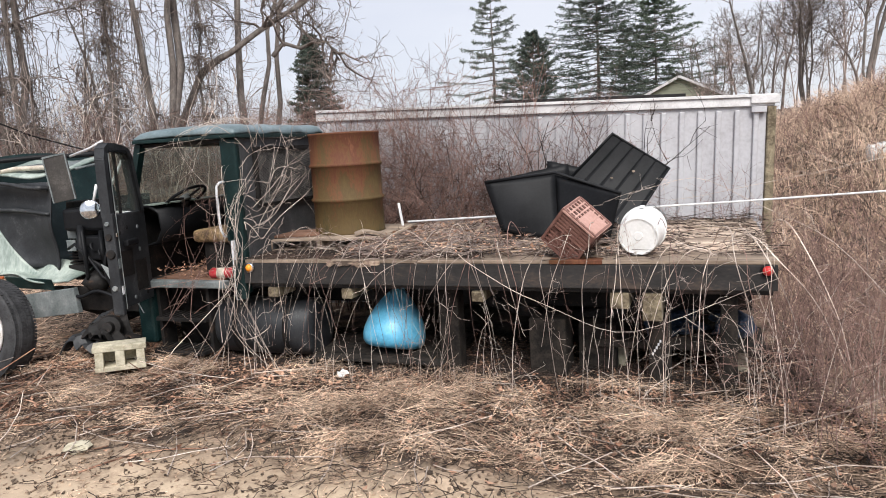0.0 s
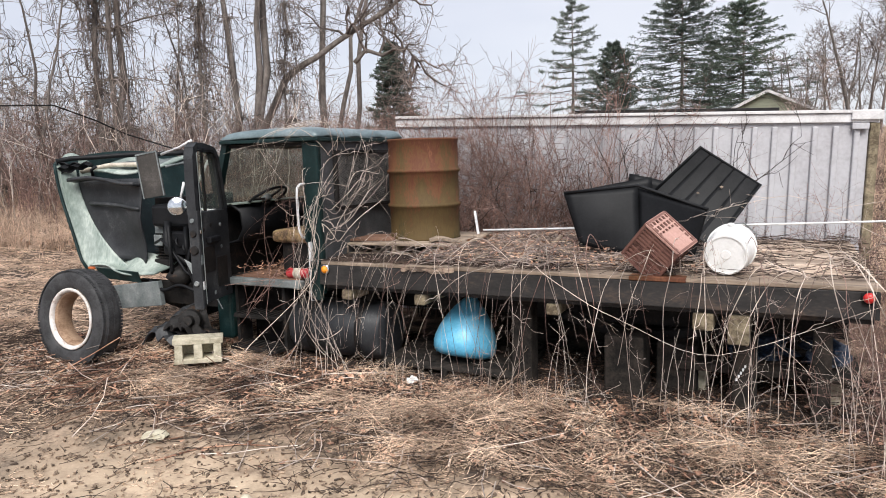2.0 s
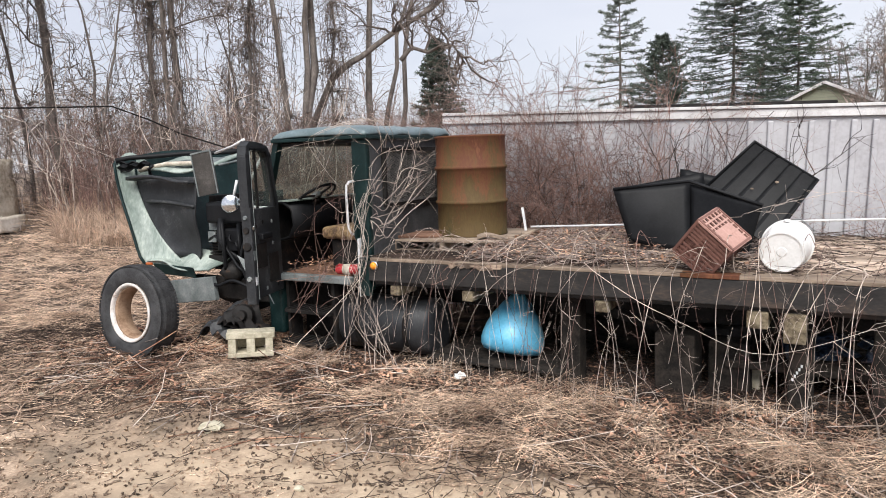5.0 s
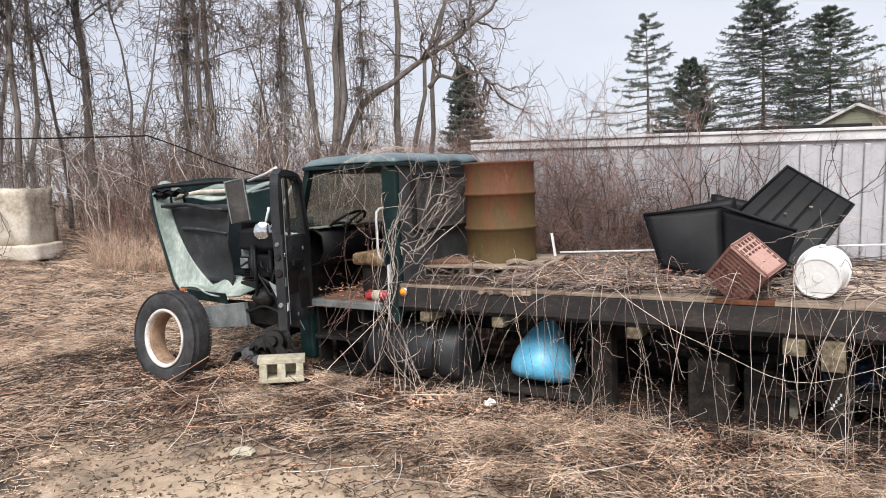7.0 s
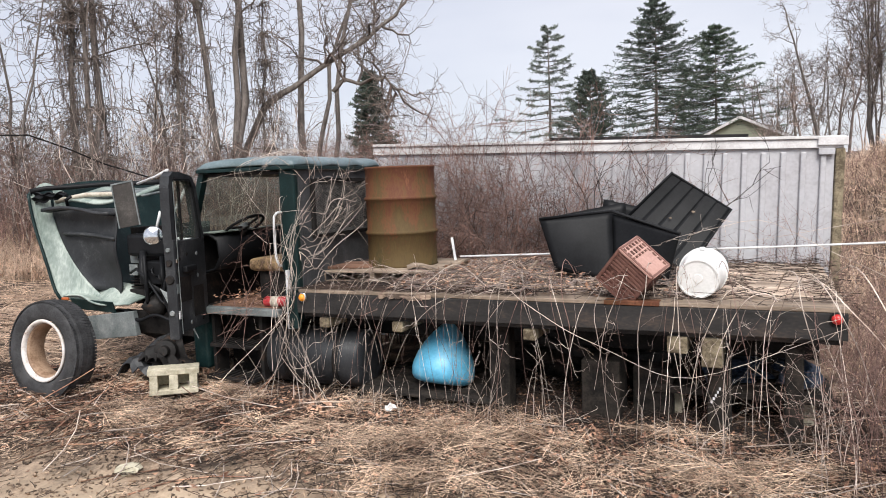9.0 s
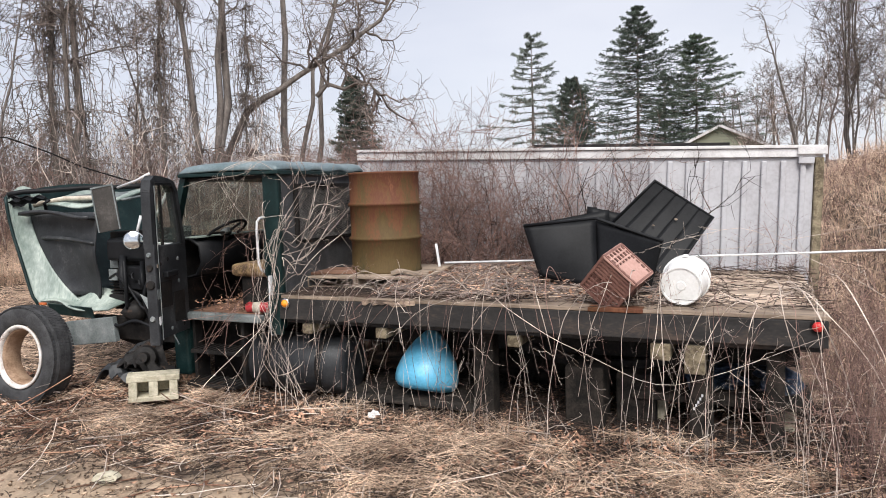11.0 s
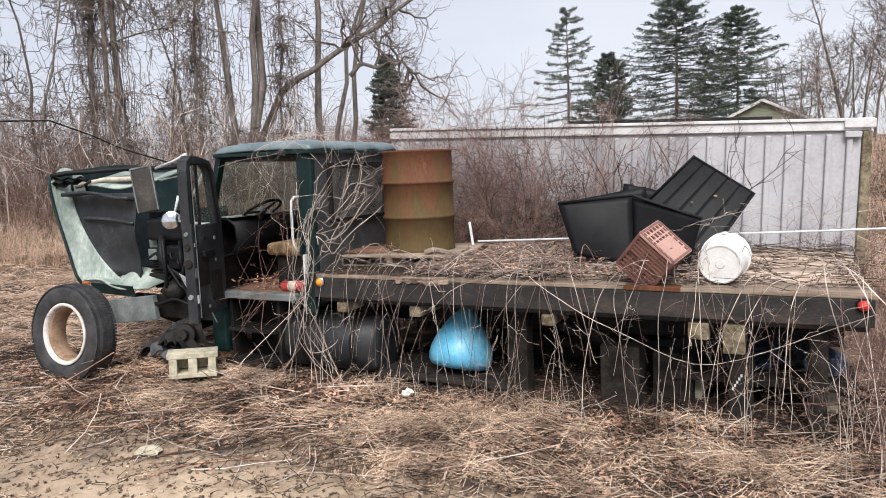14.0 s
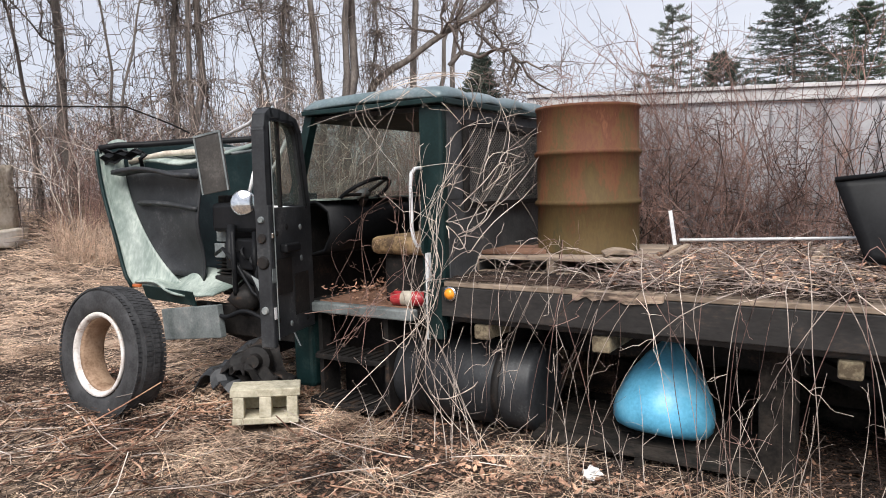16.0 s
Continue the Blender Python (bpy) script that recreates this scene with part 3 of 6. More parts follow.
def door_box(bm, u0, u1, z0, z1, t0=-0.03, t1=0.03, bev=0.006):
    x = dd.normalized()
    m = Matrix((x, dn, Vector((0, 0, 1)))).transposed().to_4x4()
    m.translation = DH
    return box(bm, (u0 * dd.length, t0, z0), (u1 * dd.length, t1, z1), bev, m)


bm = bmesh.new()
door_box(bm, 0.0, 0.96, 0.56, 1.28)
door = part("door", bm, M_LINER, truck, "open dark green cab door, trim stripped")
bm = bmesh.new()
door_box(bm, 0.96, 1.06, 0.52, 1.30, -0.04, 0.045, 0.012)
part("door_edge", bm, M_LINER, door, "door edge with latch holes")
hoop = [(1.01, 1.28), (1.01, 1.50), (1.0, 1.70), (0.965, 1.765), (0.88, 1.792), (0.70, 1.79), (0.50, 1.775), (0.34, 1.755), (0.25, 1.70), (0.17, 1.50), (0.09, 1.28)]
bm = bmesh.new()
for (u0, z0), (u1, z1) in zip(hoop, hoop[1:]):
    a_, b_ = DH + dd * u0 + Vector((0, 0, z0)), DH + dd * u1 + Vector((0, 0, z1))
    e_ = (b_ - a_).normalized() * 0.012
    bar(bm, a_ - e_, b_ + e_, 0.075, 0.05, up=dn.cross(b_ - a_))
part("window_frame", bm, M_LINER, door)
bm = bmesh.new()
for (u0, z0), (u1, z1) in zip(hoop, hoop[1:]):
    a_, b_ = DH + dd * (u0 - 0.06 * (u0 > 0.5) + 0.06 * (u0 < 0.5)) + dn * 0.032 + Vector((0, 0, min(z0, 1.755))), DH + dd * (u1 - 0.06 * (u1 > 0.5) + 0.06 * (u1 < 0.5)) + dn * 0.032 + Vector((0, 0, min(z1, 1.755)))
    bar(bm, a_, b_, 0.014, 0.014, up=dn)
part("window_seal", bm, M_BLACKP, door, "black rubber window seal")
bm = bmesh.new()
door_box(bm, 0.955, 0.965, 0.56, 1.74, 0.046, 0.052, 0.001)
part("edge_strip", bm, M_GREY, door, "bare worn metal strip along the edge")
bm = bmesh.new()
door_box(bm, 0.55, 0.92, 0.80, 1.00, 0.031, 0.036, 0.002)
door_box(bm, 0.15, 0.50, 0.66, 0.90, 0.031, 0.036, 0.002)
part("inner_panel", bm, M_DARK, door)
for k, (u, z) in enumerate(((0.30, 1.16), (0.62, 1.17), (0.85, 1.14), (0.3, 0.98), (0.2, 0.62), (0.88, 0.66), (0.6, 0.62))):
    m = Matrix.Translation(DH + dd * u + dn * 0.031 + Vector((0, 0, z))) @ Matrix((Vector((0, 0, 1)), dd.normalized(), dn)).transposed().to_4x4()
    part("panel_clip", lathe(bmesh.new(), [(0, 0.004), (0.010, 0.004), (0.015, 0.002), (0.017, 0)], 10, m), M_DARK if k % 3 else M_GREY, door)
bm = bmesh.new()
door_box(bm, 0.985, 1.035, 0.68, 0.745, 0.046, 0.049, 0)
part("triangle_decal", bm, M_WHITEP, door, "small worn white decal")
bm = bmesh.new()
door_box(bm, 0.975, 1.045, 0.88, 0.955, 0.046, 0.049, 0)
part("bare_patch", bm, M_GREY, door, "scraped bare metal patch")
bm = bmesh.new()
door_box(bm, 0.99, 1.03, 1.12, 1.15, 0.046, 0.056, 0.003)
part("striker", bm, M_CHROME, door)
bm = bmesh.new()
door_box(bm, 0.62, 0.65, 1.28, 1.76, -0.012, 0.012, 0.003)
part("vent_bar", bm, M_DARK, door)
bm = bmesh.new()
door_box(bm, 0.19, 0.97, 1.29, 1.755, -0.004, 0.004, 0)
part("window_pane", bm, M_GLASS, door)
bm = bmesh.new()
door_box(bm, 0.1, 0.9, 0.55, 1.2, -0.036, -0.031, 0.002)
part("outer_skin", bm, M_GREEN, door)
for z0, sz in ((1.22, 0.03), (1.12, 0.045), (0.99, 0.06), (0.73, 0.035)):
    bm = bmesh.new()
    m = Matrix.Translation(DH + dd * 1.063 + Vector((0, 0, z0)))
    x = dd.normalized()
    m = m @ Matrix((dn, Vector((0, 0, 1)), x)).transposed().to_4x4()
    lathe(bm, [(0, 0.012), (sz * 0.5, 0.012), (sz * 0.6, 0.004), (sz * 0.62, -0.004)], 14, m)
    part("latch_plate", bm, M_DARK if sz > 0.04 else M_GREY, door)
bm = bmesh.new()
door_box(bm, 0.45, 0.8, 1.03, 1.08, 0.03, 0.075, 0.01)
part("arm_rest", bm, M_BLACKP, door)

# steps and fuel tank
for zz, yy in ((0.39, 0.0), (0.13, -0.06)):
    bm = boxes(((-0.92, yy, zz - 0.03), (-0.42, yy + 0.22, zz)), bev=0.004)
    st = part("step", bm, M_DARK, truck, "dark steel step tread")
    bm = bmesh.new()
    for k in range(9):
        box(bm, (-0.91 + k * 0.055, yy + 0.005, zz + 0.001), (-0.885 + k * 0.055, yy + 0.21, zz + 0.009))
    part("tread_pattern", bm, M_DARK, st)
for xx in (-0.93, -0.43):
    part("step_hanger", boxes(((xx, 0.05, 0.10), (xx + 0.03, 0.2, 0.64))), M_DARK, truck)
tank_m = Matrix.Translation((-0.40, 0.30, 0.285)) @ Matrix.Rotation(radians(90), 4, "Y")
tank = part("fuel_tank", lathe(bmesh.new(), [(0, -0.015), (0.15, -0.012), (0.215, 0.0), (0.23, 0.02), (0.232, 0.4), (0.23, 0.84), (0.215, 0.86), (0.15, 0.875), (0, 0.88)], 40, tank_m), M_LINER, truck, "scuffed black cylindrical fuel tank", True)
for xx in (-0.2, 0.27):
    part("tank_strap", lathe(bmesh.new(), [(0.234, -0.022), (0.239, -0.022), (0.239, 0.022), (0.234, 0.022)], 40, Matrix.Translation((xx, 0.30, 0.285)) @ Matrix.Rotation(radians(90), 4, "Y"), True), M_DARK, tank, "", True)
for xx in (-0.22, 0.25):
    part("tank_hanger", boxes(((xx, 0.28, 0.52), (xx + 0.04, 0.6, 0.62))), M_DARK, truck)
for xx in (0.22, 0.86, 1.87):
    part("timber_block", boxes(((xx - 0.045, 0.03, 0.575), (xx + 0.045, 0.5, 0.654)), bev=0.012), M_TIMBER, truck, "sawn timber end under the bed")
part("timber_block", boxes(((2.76, 0.02, 0.555), (2.88, 0.5, 0.66)), bev=0.008), M_TIMBER, truck, "sawn timber end under the bed")
part("timber_block", boxes(((2.96, 0.02, 0.48), (3.08, 0.4, 0.66)), bev=0.008), M_TIMBER, truck, "sawn timber end under the bed")
# running gear in the dark under the bed
for xx in (2.3,):
    part("rear_axle", rod(bmesh.new(), [(xx, 0.25, 0.34), (xx, 1.95, 0.34)], 0.07, 12), M_DARK, truck, "", True)
    part("differential", lump((xx, 1.1, 0.34), (0.2, 0.22, 0.2), 3, 0.1), M_DARK, truck, "", True)
for yy in (0.55, 1.5):
    part("leaf_spring", sheet(lambda u, v: (1.7 + 1.3 * u, yy + 0.08 * v, 0.36 + 0.14 * (2 * u - 1) ** 2), 14, 1, 0.06), M_DARK, truck)
part("drive_shaft", rod(bmesh.new(), [(-0.8, 1.1, 0.5), (2.2, 1.1, 0.36)], 0.045, 12), M_DARK, truck, "", True)

# tipped hood and front end


def hood_x(z):
    t = (z - 0.70) / 1.02
    return -2.68 - 0.33 * t ** 0.55 + 0.02 * math.sin(t * 6)


hood = part("hood", sheet(lambda u, v: (hood_x(0.70 + 1.02 * v) - 0.05 * math.sin(math.pi * u), -0.02 + u * 1.75, 0.70 + (1.02 + 0.1 * math.sin(math.pi * u)) * v), 20, 16, 0.02), M_GREEN, truck, "dark green hood shell tipped forward", True)


part("hood_inner_skin", sheet(lambda u, v: (hood_x(0.72 + 0.98 * v) - 0.05 * math.sin(math.pi * u) + 0.022, 0.0 + u * 0.34, 0.72 + (0.98 + 0.1 * math.sin(math.pi * u)) * v), 16, 14, 0.01), M_PALE, hood, "pale bare inside of the hood shell", True)


def inner_edge(z):
    t = (z - 0.70) / 1.02
    return hood_x(z) + 0.08 + 0.36 * max(0.0, 1 - t) ** 3.6


part("fender_lip", sheet(lambda u, v: (hood_x(0.70 + 0.98 * v) * (1 - u) + inner_edge(0.70 + 0.98 * v) * u, -0.03 + 0.16 * u + 0.03 * math.sin(u * math.pi), 0.70 + 0.98 * v), 8, 20, 0.012), M_PALE, hood, "pale green fibreglass fender inside, streaked", True)
part("fender_bead", rod(bmesh.new(), [(hood_x(z) + 0.01, -0.035, z) for z in np.linspace(0.70, 1.70, 14)], 0.014), M_GREEN, hood, "", True)


def liner_pt(u, v):
    z = 0.78 + 0.76 * v
    x0 = inner_edge(z) - 0.02
    x = x0 + (-2.02 + 0.06 * (v - 1) - x0) * u
    return x, 0.13 + 0.05 * math.sin(u * 3) - 0.05 * v * u + 0.02 * math.sin(v * 9) * u, z - 0.03 * u * (1 - v)


part("fender_liner", sheet(liner_pt, 16, 16, 0.012), M_LINER, hood, "scuffed black plastic wheel liner", True)
part("liner_flange", sheet(lambda u, v: (-2.90 + 0.86 * u, 0.10 - 0.10 * v + 0.02 * u, 1.525 + 0.035 * math.sin(math.pi * min(1, u * 1.3)) + 0.015 * v - 0.045 * u), 14, 3, 0.03), M_LINER, hood, "", True)
part("hood_underside", sheet(lambda u, v: (-2.92 + 1.0 * u, 0.18 + 0.5 * v, 1.60 + 0.13 * v + 0.02 * math.sin(u * 8)), 14, 5, 0.02), M_PALE, hood, "cream inside of the hood", True)
part("hood_rib", rod(bmesh.new(), [(-2.88, 0.15, 1.62), (-2.6, 0.25, 1.67), (-2.2, 0.28, 1.67), (-1.98, 0.28, 1.66)], 0.022), M_CREAM, hood, "", True)
part("hood_hinge", rod(bmesh.new(), [(-2.62, 0.08, 1.55), (-2.60, 0.05, 1.63), (-2.55, 0.06, 1.66)], 0.016), M_BLACKP, hood, "", True)
part("hood_rim", rod(bmesh.new(), [(-3.0, -0.02, 1.72), (-2.94, 0.10, 1.745), (-2.8, 0.25, 1.75), (-2.55, 0.45, 1.768), (-2.3, 0.6, 1.765), (-2.0, 0.75, 1.775)], 0.024), M_BLACKP, hood, "", True)
part("bent_ledge", sheet(lambda u, v: (-2.66 + 0.84 * u, -0.02 + 0.28 * v + 0.03 * math.sin(u * 9), 0.73 - 0.06 * u + 0.022 * math.sin(u * 7 + v * 4) + 0.12 * v * v), 18, 6, 0.014), M_PALE, hood, "crumpled pale lower fender edge", True)
part("ledge_drop", sheet(lambda u, v: (-2.55 + 0.55 * u, -0.03 + 0.03 * v, 0.72 - 0.10 * v - 0.02 * u), 8, 3, 0.01), M_GREEN, hood)
part("turn_lamp", boxes(((-2.66, -0.045, 0.70), (-2.57, -0.02, 0.725)), bev=0.008), M_TURN, hood, "amber turn lamp")
part("liner_rib", sheet(lambda u, v: (-2.75 + 0.70 * u, 0.105 + 0.02 * v - 0.03 * u, 1.30 - 0.05 * u * u + 0.02 * v), 12, 2, 0.03), M_LINER, hood, "", True)
part("hood_pad", sheet(lambda u, v: (-2.75 + 0.85 * u, 0.30 + 0.30 * v, 1.655 + 0.04 * v + 0.015 * math.sin(u * 11)), 12, 4, 0.02), M_GREY, hood, "grey torn insulation under the hood", True)
part("hood_edge_tear", sheet(lambda u, v: (-2.98 + 0.30 * u, 0.0 + 0.12 * u + 0.03 * math.sin(9 * v), 1.70 - 0.10 * v * (1 - 0.6 * u) + 0.012 * math.sin(u * 17)), 12, 4, 0.01), M_BLACKP, hood, "torn black hood seal")
m = pose(-1.86, 0.08, 1.57, 0, -8, 8)
part("loose_plate", boxes(((-0.115, -0.008, -0.20), (0.115, 0.008, 0.20)), bev=0.004, m=m), M_PLATE, truck, "dented brown-grey sheet plate")
part("plate_lip", boxes(((-0.118, -0.014, 0.188), (0.118, -0.009, 0.202)), ((-0.118, -0.014, -0.20), (-0.106, -0.009, 0.186)), ((0.106, -0.014, -0.20), (0.118, -0.009, 0.186)), m=m), M_GREY, truck)
# engine bay
part("front_frame", boxes(((-0.38, 0.0, -0.115), (0.22, 0.05, 0.105)), bev=0.006, m=pose(-1.95, -0.04, 0.50, 0, -7, 0)), M_GREY, truck, "grey painted frame plate")
part("front_frame", boxes(((-2.2, 0.12, 0.40), (-0.9, 0.19, 0.60)), bev=0.006), M_DARK, truck)
part("front_frame", boxes(((-2.5, 1.3, 0.42), (-0.9, 1.37, 0.62)), bev=0.006), M_DARK, truck)
part("engine_block", boxes(((-2.0, 0.55, 0.60), (-1.2, 1.15, 1.12)), bev=0.04), M_DARK, truck)
part("valve_cover", boxes(((-1.95, 0.62, 1.12), (-1.25, 0.85, 1.24)), bev=0.03), M_DARK, truck)
part("oil_pan", boxes(((-1.95, 0.5, 0.30), (-1.15, 1.2, 0.60)), bev=0.05), M_DARK, truck, "greasy black oil pan")
part("splash_panel", boxes(((-2.2, 1.28, 0.12), (-1.05, 1.295, 1.25)), bev=0.004), M_DARK, truck)
part("gearbox", boxes(((-1.15, 0.62, 0.28), (-0.35, 1.12, 0.64)), bev=0.06), M_DARK, truck)
part("under_panel", boxes(((-0.98, 0.34, 0.02), (-0.40, 0.36, 0.64)), bev=0.004), M_DARK, truck, "dark panel behind the steps")
part("front_spring", sheet(lambda u, v: (-2.1 + 1.1 * u, 0.22 + 0.07 * v, 0.34 + 0.10 * (2 * u - 1) ** 2), 14, 1, 0.05), M_DARK, truck)
part("battery", boxes(((-1.75, 0.06, 0.86), (-1.48, 0.26, 1.06)), bev=0.012), M_BLACKP, truck)
part("steering_box", lump((-1.62, 0.10, 0.66), (0.12, 0.09, 0.10), 5, 0.4, 2), M_DARK, truck, "", True)
for pts, r in (([(-1.9, 0.02, 0.62), (-1.7, -0.02, 0.55), (-1.5, 0.0, 0.60), (-1.25, 0.04, 0.5)], 0.016), ([(-1.66, 0.05, 1.12), (-1.60, 0.0, 0.92), (-1.62, 0.02, 0.70)], 0.018), ([(-1.36, 0.04, 1.0), (-1.40, 0.0, 0.8), (-1.36, 0.02, 0.6), (-1.3, 0.0, 0.42)], 0.014)):
    part("hose", rod(bmesh.new(), flowing_rod(pts), r), M_BLACKP, truck, "", True)
part("air_box", boxes(((-1.95, 0.12, 1.10), (-1.25, 0.42, 1.30)), bev=0.03), M_BLACKP, truck, "black plastic cowl box")
part("radiator", boxes(((-2.15, 0.35, 0.62), (-2.05, 1.3, 1.35)), bev=0.01), M_DARK, truck)
for k in range(8):
    part("grille_slat", boxes(((-2.04 + 0.0, 0.22, 0.80 + k * 0.028), (-1.78, 0.30, 0.808 + k * 0.028)), m=pose(0, 0, 0, 0, 0, 0)), M_DARK, truck)
part("battery_box", boxes(((-2.02, 0.18, 0.70), (-1.82, 0.4, 0.79)), bev=0.01), M_DARK, truck)
part("fuse_cover", boxes(((-2.0, 0.2, 1.03), (-1.9, 0.22, 1.13))), M_GREY, truck)
for pts, r in (([(-1.72, 0.1, 1.15), (-1.70, 0.05, 0.98), (-1.62, 0.08, 0.85), (-1.5, 0.12, 0.76), (-1.35, 0.2, 0.74)], 0.03), ([(-1.5, 0.1, 1.1), (-1.42, 0.02, 0.95), (-1.45, 0.05, 0.8)], 0.022), ([(-1.9, 0.3, 1.3), (-1.6, 0.2, 1.25), (-1.3, 0.25, 1.32)], 0.02), ([(-1.3, 0.05, 1.18), (-1.28, 0.0, 0.9), (-1.2, 0.05, 0.68)], 0.018)):
    part("hose", rod(bmesh.new(), pts, r), M_BLACKP, truck, "", True)
part("wing_panel", sheet(lambda u, v: (-1.42 + 0.34 * u + 0.1 * v, -0.02 + 0.05 * math.sin(u * 4), 0.84 - 0.40 * u * 0.6 - 0.16 * v), 6, 4, 0.008), M_GREY, truck, "torn blue-grey panel scrap")
part("mirror_shell", lathe(bmesh.new(), [(0, -0.05), (0.05, -0.045), (0.075, -0.01), (0.08, 0.0), (0.073, 0.008)], 24, pose(-1.37, -0.10, 1.305, 84, 0, 36)), M_CHROME, truck, "round chrome convex mirror", True)
part("mirror_face", lathe(bmesh.new(), [(0, 0.022), (0.04, 0.018), (0.074, 0.006)], 24, pose(-1.37, -0.10, 1.305, 84, 0, 36)), M_CHROME, truck, "", True)
for pts in ([(-1.36, 0.0, 1.33), (-1.22, 0.05, 1.55), (-1.1, 0.05, 1.72)], [(-1.55, 0.1, 1.32), (-1.48, 0.1, 1.5)], [(-1.75, 0.12, 1.75), (-1.45, 0.05, 1.80), (-1.05, -0.2, 1.84)], [(-1.37, -0.05, 1.30), (-1.2, 0.0, 1.27), (-1.0, 0.02, 1.26)]):
    part("mirror_strut", rod(bmesh.new(), pts, 0.012), M_WHITEP, truck, "", True)
# suspension scrap on the ground under the front
part("hub", lathe(bmesh.new(), [(0, 0.08), (0.04, 0.08), (0.05, 0.03), (0.09, 0.02), (0.10, -0.03), (0, -0.03)], 18, pose(-1.28, -0.14, 0.33, 80, 0, 30)), M_DARK, truck)
part("brake_drum", lathe(bmesh.new(), [(0, 0.03), (0.06, 0.03), (0.07, 0.05), (0.10, 0.05), (0.125, 0.03), (0.13, -0.06), (0.11, -0.07), (0, -0.07)], 22, pose(-1.5, 0.08, 0.22, 50, 20, 10)), M_DARK, truck)
part("front_axle", rod(bmesh.new(), [(-1.5, -0.1, 0.3), (-1.45, 0.6, 0.36), (-1.45, 1.6, 0.36)], 0.05, 10), M_DARK, truck)
part("scrap_plate", sheet(lambda u, v: (-1.60 + 0.36 * u, -0.22 + 0.2 * v, 0.17 + 0.08 * math.sin(u * 3) + 0.04 * v), 6, 4, 0.012), M_DARK, truck)

def rag(x0, y0, w, d, z0, h, seed):
    def f(u, v):
        q = Vector((u * 4 + seed, v * 3, seed * 0.7))
        return (x0 + w * u + 0.05 * noise.noise(q * 1.3), y0 + d * v + 0.05 * noise.noise(q * 1.1 + Vector((3, 0, 0))), z0 + h * math.sin(math.pi * min(1, 0.15 + u)) * (0.35 + 0.65 * v) + 0.09 * noise.noise(q * 1.6))
    return sheet(f, 18, 12, 0.008)


part("torn_mat", rag(-1.70, -0.30, 0.5, 0.42, 0.12, 0.26, 1.3), M_LINER, truck, "crumpled black rubber mat")
part("torn_mat", rag(-1.52, -0.26, 0.42, 0.3, 0.22, 0.2, 4.1), M_DARK, truck, "crumpled dark scrap sheeting")
for k in range(5):
    part("duct_rib", lathe(bmesh.new(), [(0.045, -0.01), (0.052, 0.0), (0.045, 0.01)], 14, pose(-1.62 + 0.07 * k, 0.06 + 0.01 * k, 1.02 - 0.05 * k, 0, 60, 0)), M_BLACKP, truck)
part("wiring_loom", rod(bmesh.new(), [(-1.9, 0.1, 0.95), (-1.75, 0.04, 1.0), (-1.6, 0.02, 0.9), (-1.48, 0.04, 0.72), (-1.3, 0.0, 0.66)], 0.012), M_BLACKP, truck, "", True)
part("pale_bracket", boxes(((-1.98, 0.16, 0.92), (-1.88, 0.175, 1.02)), bev=0.004), M_GREY, truck)
part("side_badge", boxes(((-0.12, -0.0, 1.02), (-0.10, 0.04, 1.28))), M_GREEN, truck)

# ---- loose things on and round the truck ----
# wheel leaning on the fender
wm = pose(-2.03, -0.62, 0.405, 90 - 6, 0, 1) @ Matrix.Diagonal((0.955, 0.955, 0.86, 1))
wheel = thing("truck_wheel", None, "worn black truck tyre on a chipped white rim, leaning upright", "wheel", m=wm)
prof = []
for a in np.linspace(0, 2 * math.pi, 25)[:-1]:
    c, s_ = math.cos(a), math.sin(a)
    prof.append((0.345 + 0.085 * math.copysign(abs(c) ** 0.55, c), 0.115 * math.copysign(abs(s_) ** 0.6, s_)))
part("tyre", lathe(bmesh.new(), prof, 72, None, True), M_TYRE, wheel, "", True)
bm = bmesh.new()
for i in range(90):
    a = 2 * math.pi * i / 90
    for zc in (-0.085, -0.03, 0.03, 0.085):
        box(bm, (-0.006, -0.0115, -0.024), (0.004, 0.0115, 0.024), 0, Matrix.Rotation(a + (0.02 if zc > 0 else -0.01), 4, "Z") @ Matrix.Translation((0.4275 - 0.35 * max(0.0, abs(zc) - 0.06), 0, zc)))
part("tread_pattern", bm, M_TYRE, wheel)
part("rim", lathe(bmesh.new(), [(0.262, 0.085), (0.270, 0.10), (0.264, 0.110), (0.248, 0.108), (0.238, 0.092), (0.234, 0.075)], 48), M_RIMW, wheel, "chipped white rim flange", True)
part("rim_well", lathe(bmesh.new(), [(0.234, 0.076), (0.224, 0.05), (0.215, 0.02), (0.212, -0.09), (0.235, -0.11), (0.26, -0.10), (0.22, -0.085), (0.225, 0.02), (0.232, 0.058)], 48, None, True), M_RIMR, wheel, "rusty tan inside of the rim", True)
# concrete block
bm = bmesh.new()
for lo, hi in (((-0.185, -0.09, 0.0), (0.185, 0.09, 0.038)), ((-0.195, -0.09, 0.158), (0.195, 0.09, 0.205)), ((-0.18, 0.07, 0.046), (0.18, 0.086, 0.156)), ((-0.18, -0.088, 0.036), (-0.118, 0.066, 0.16)), ((-0.034, -0.088, 0.036), (0.034, 0.066, 0.16)), ((0.118, -0.088, 0.036), (0.18, 0.066, 0.16))):
    box(bm, lo, hi, 0.006)
block = part("cinder_block", bm, M_CONC)
block.matrix_world = pose(-1.04, -0.30, 0.05, 0, 2, 43)
tagged(block, "mossy yellow-grey two-core concrete block on the litter", "concrete block")
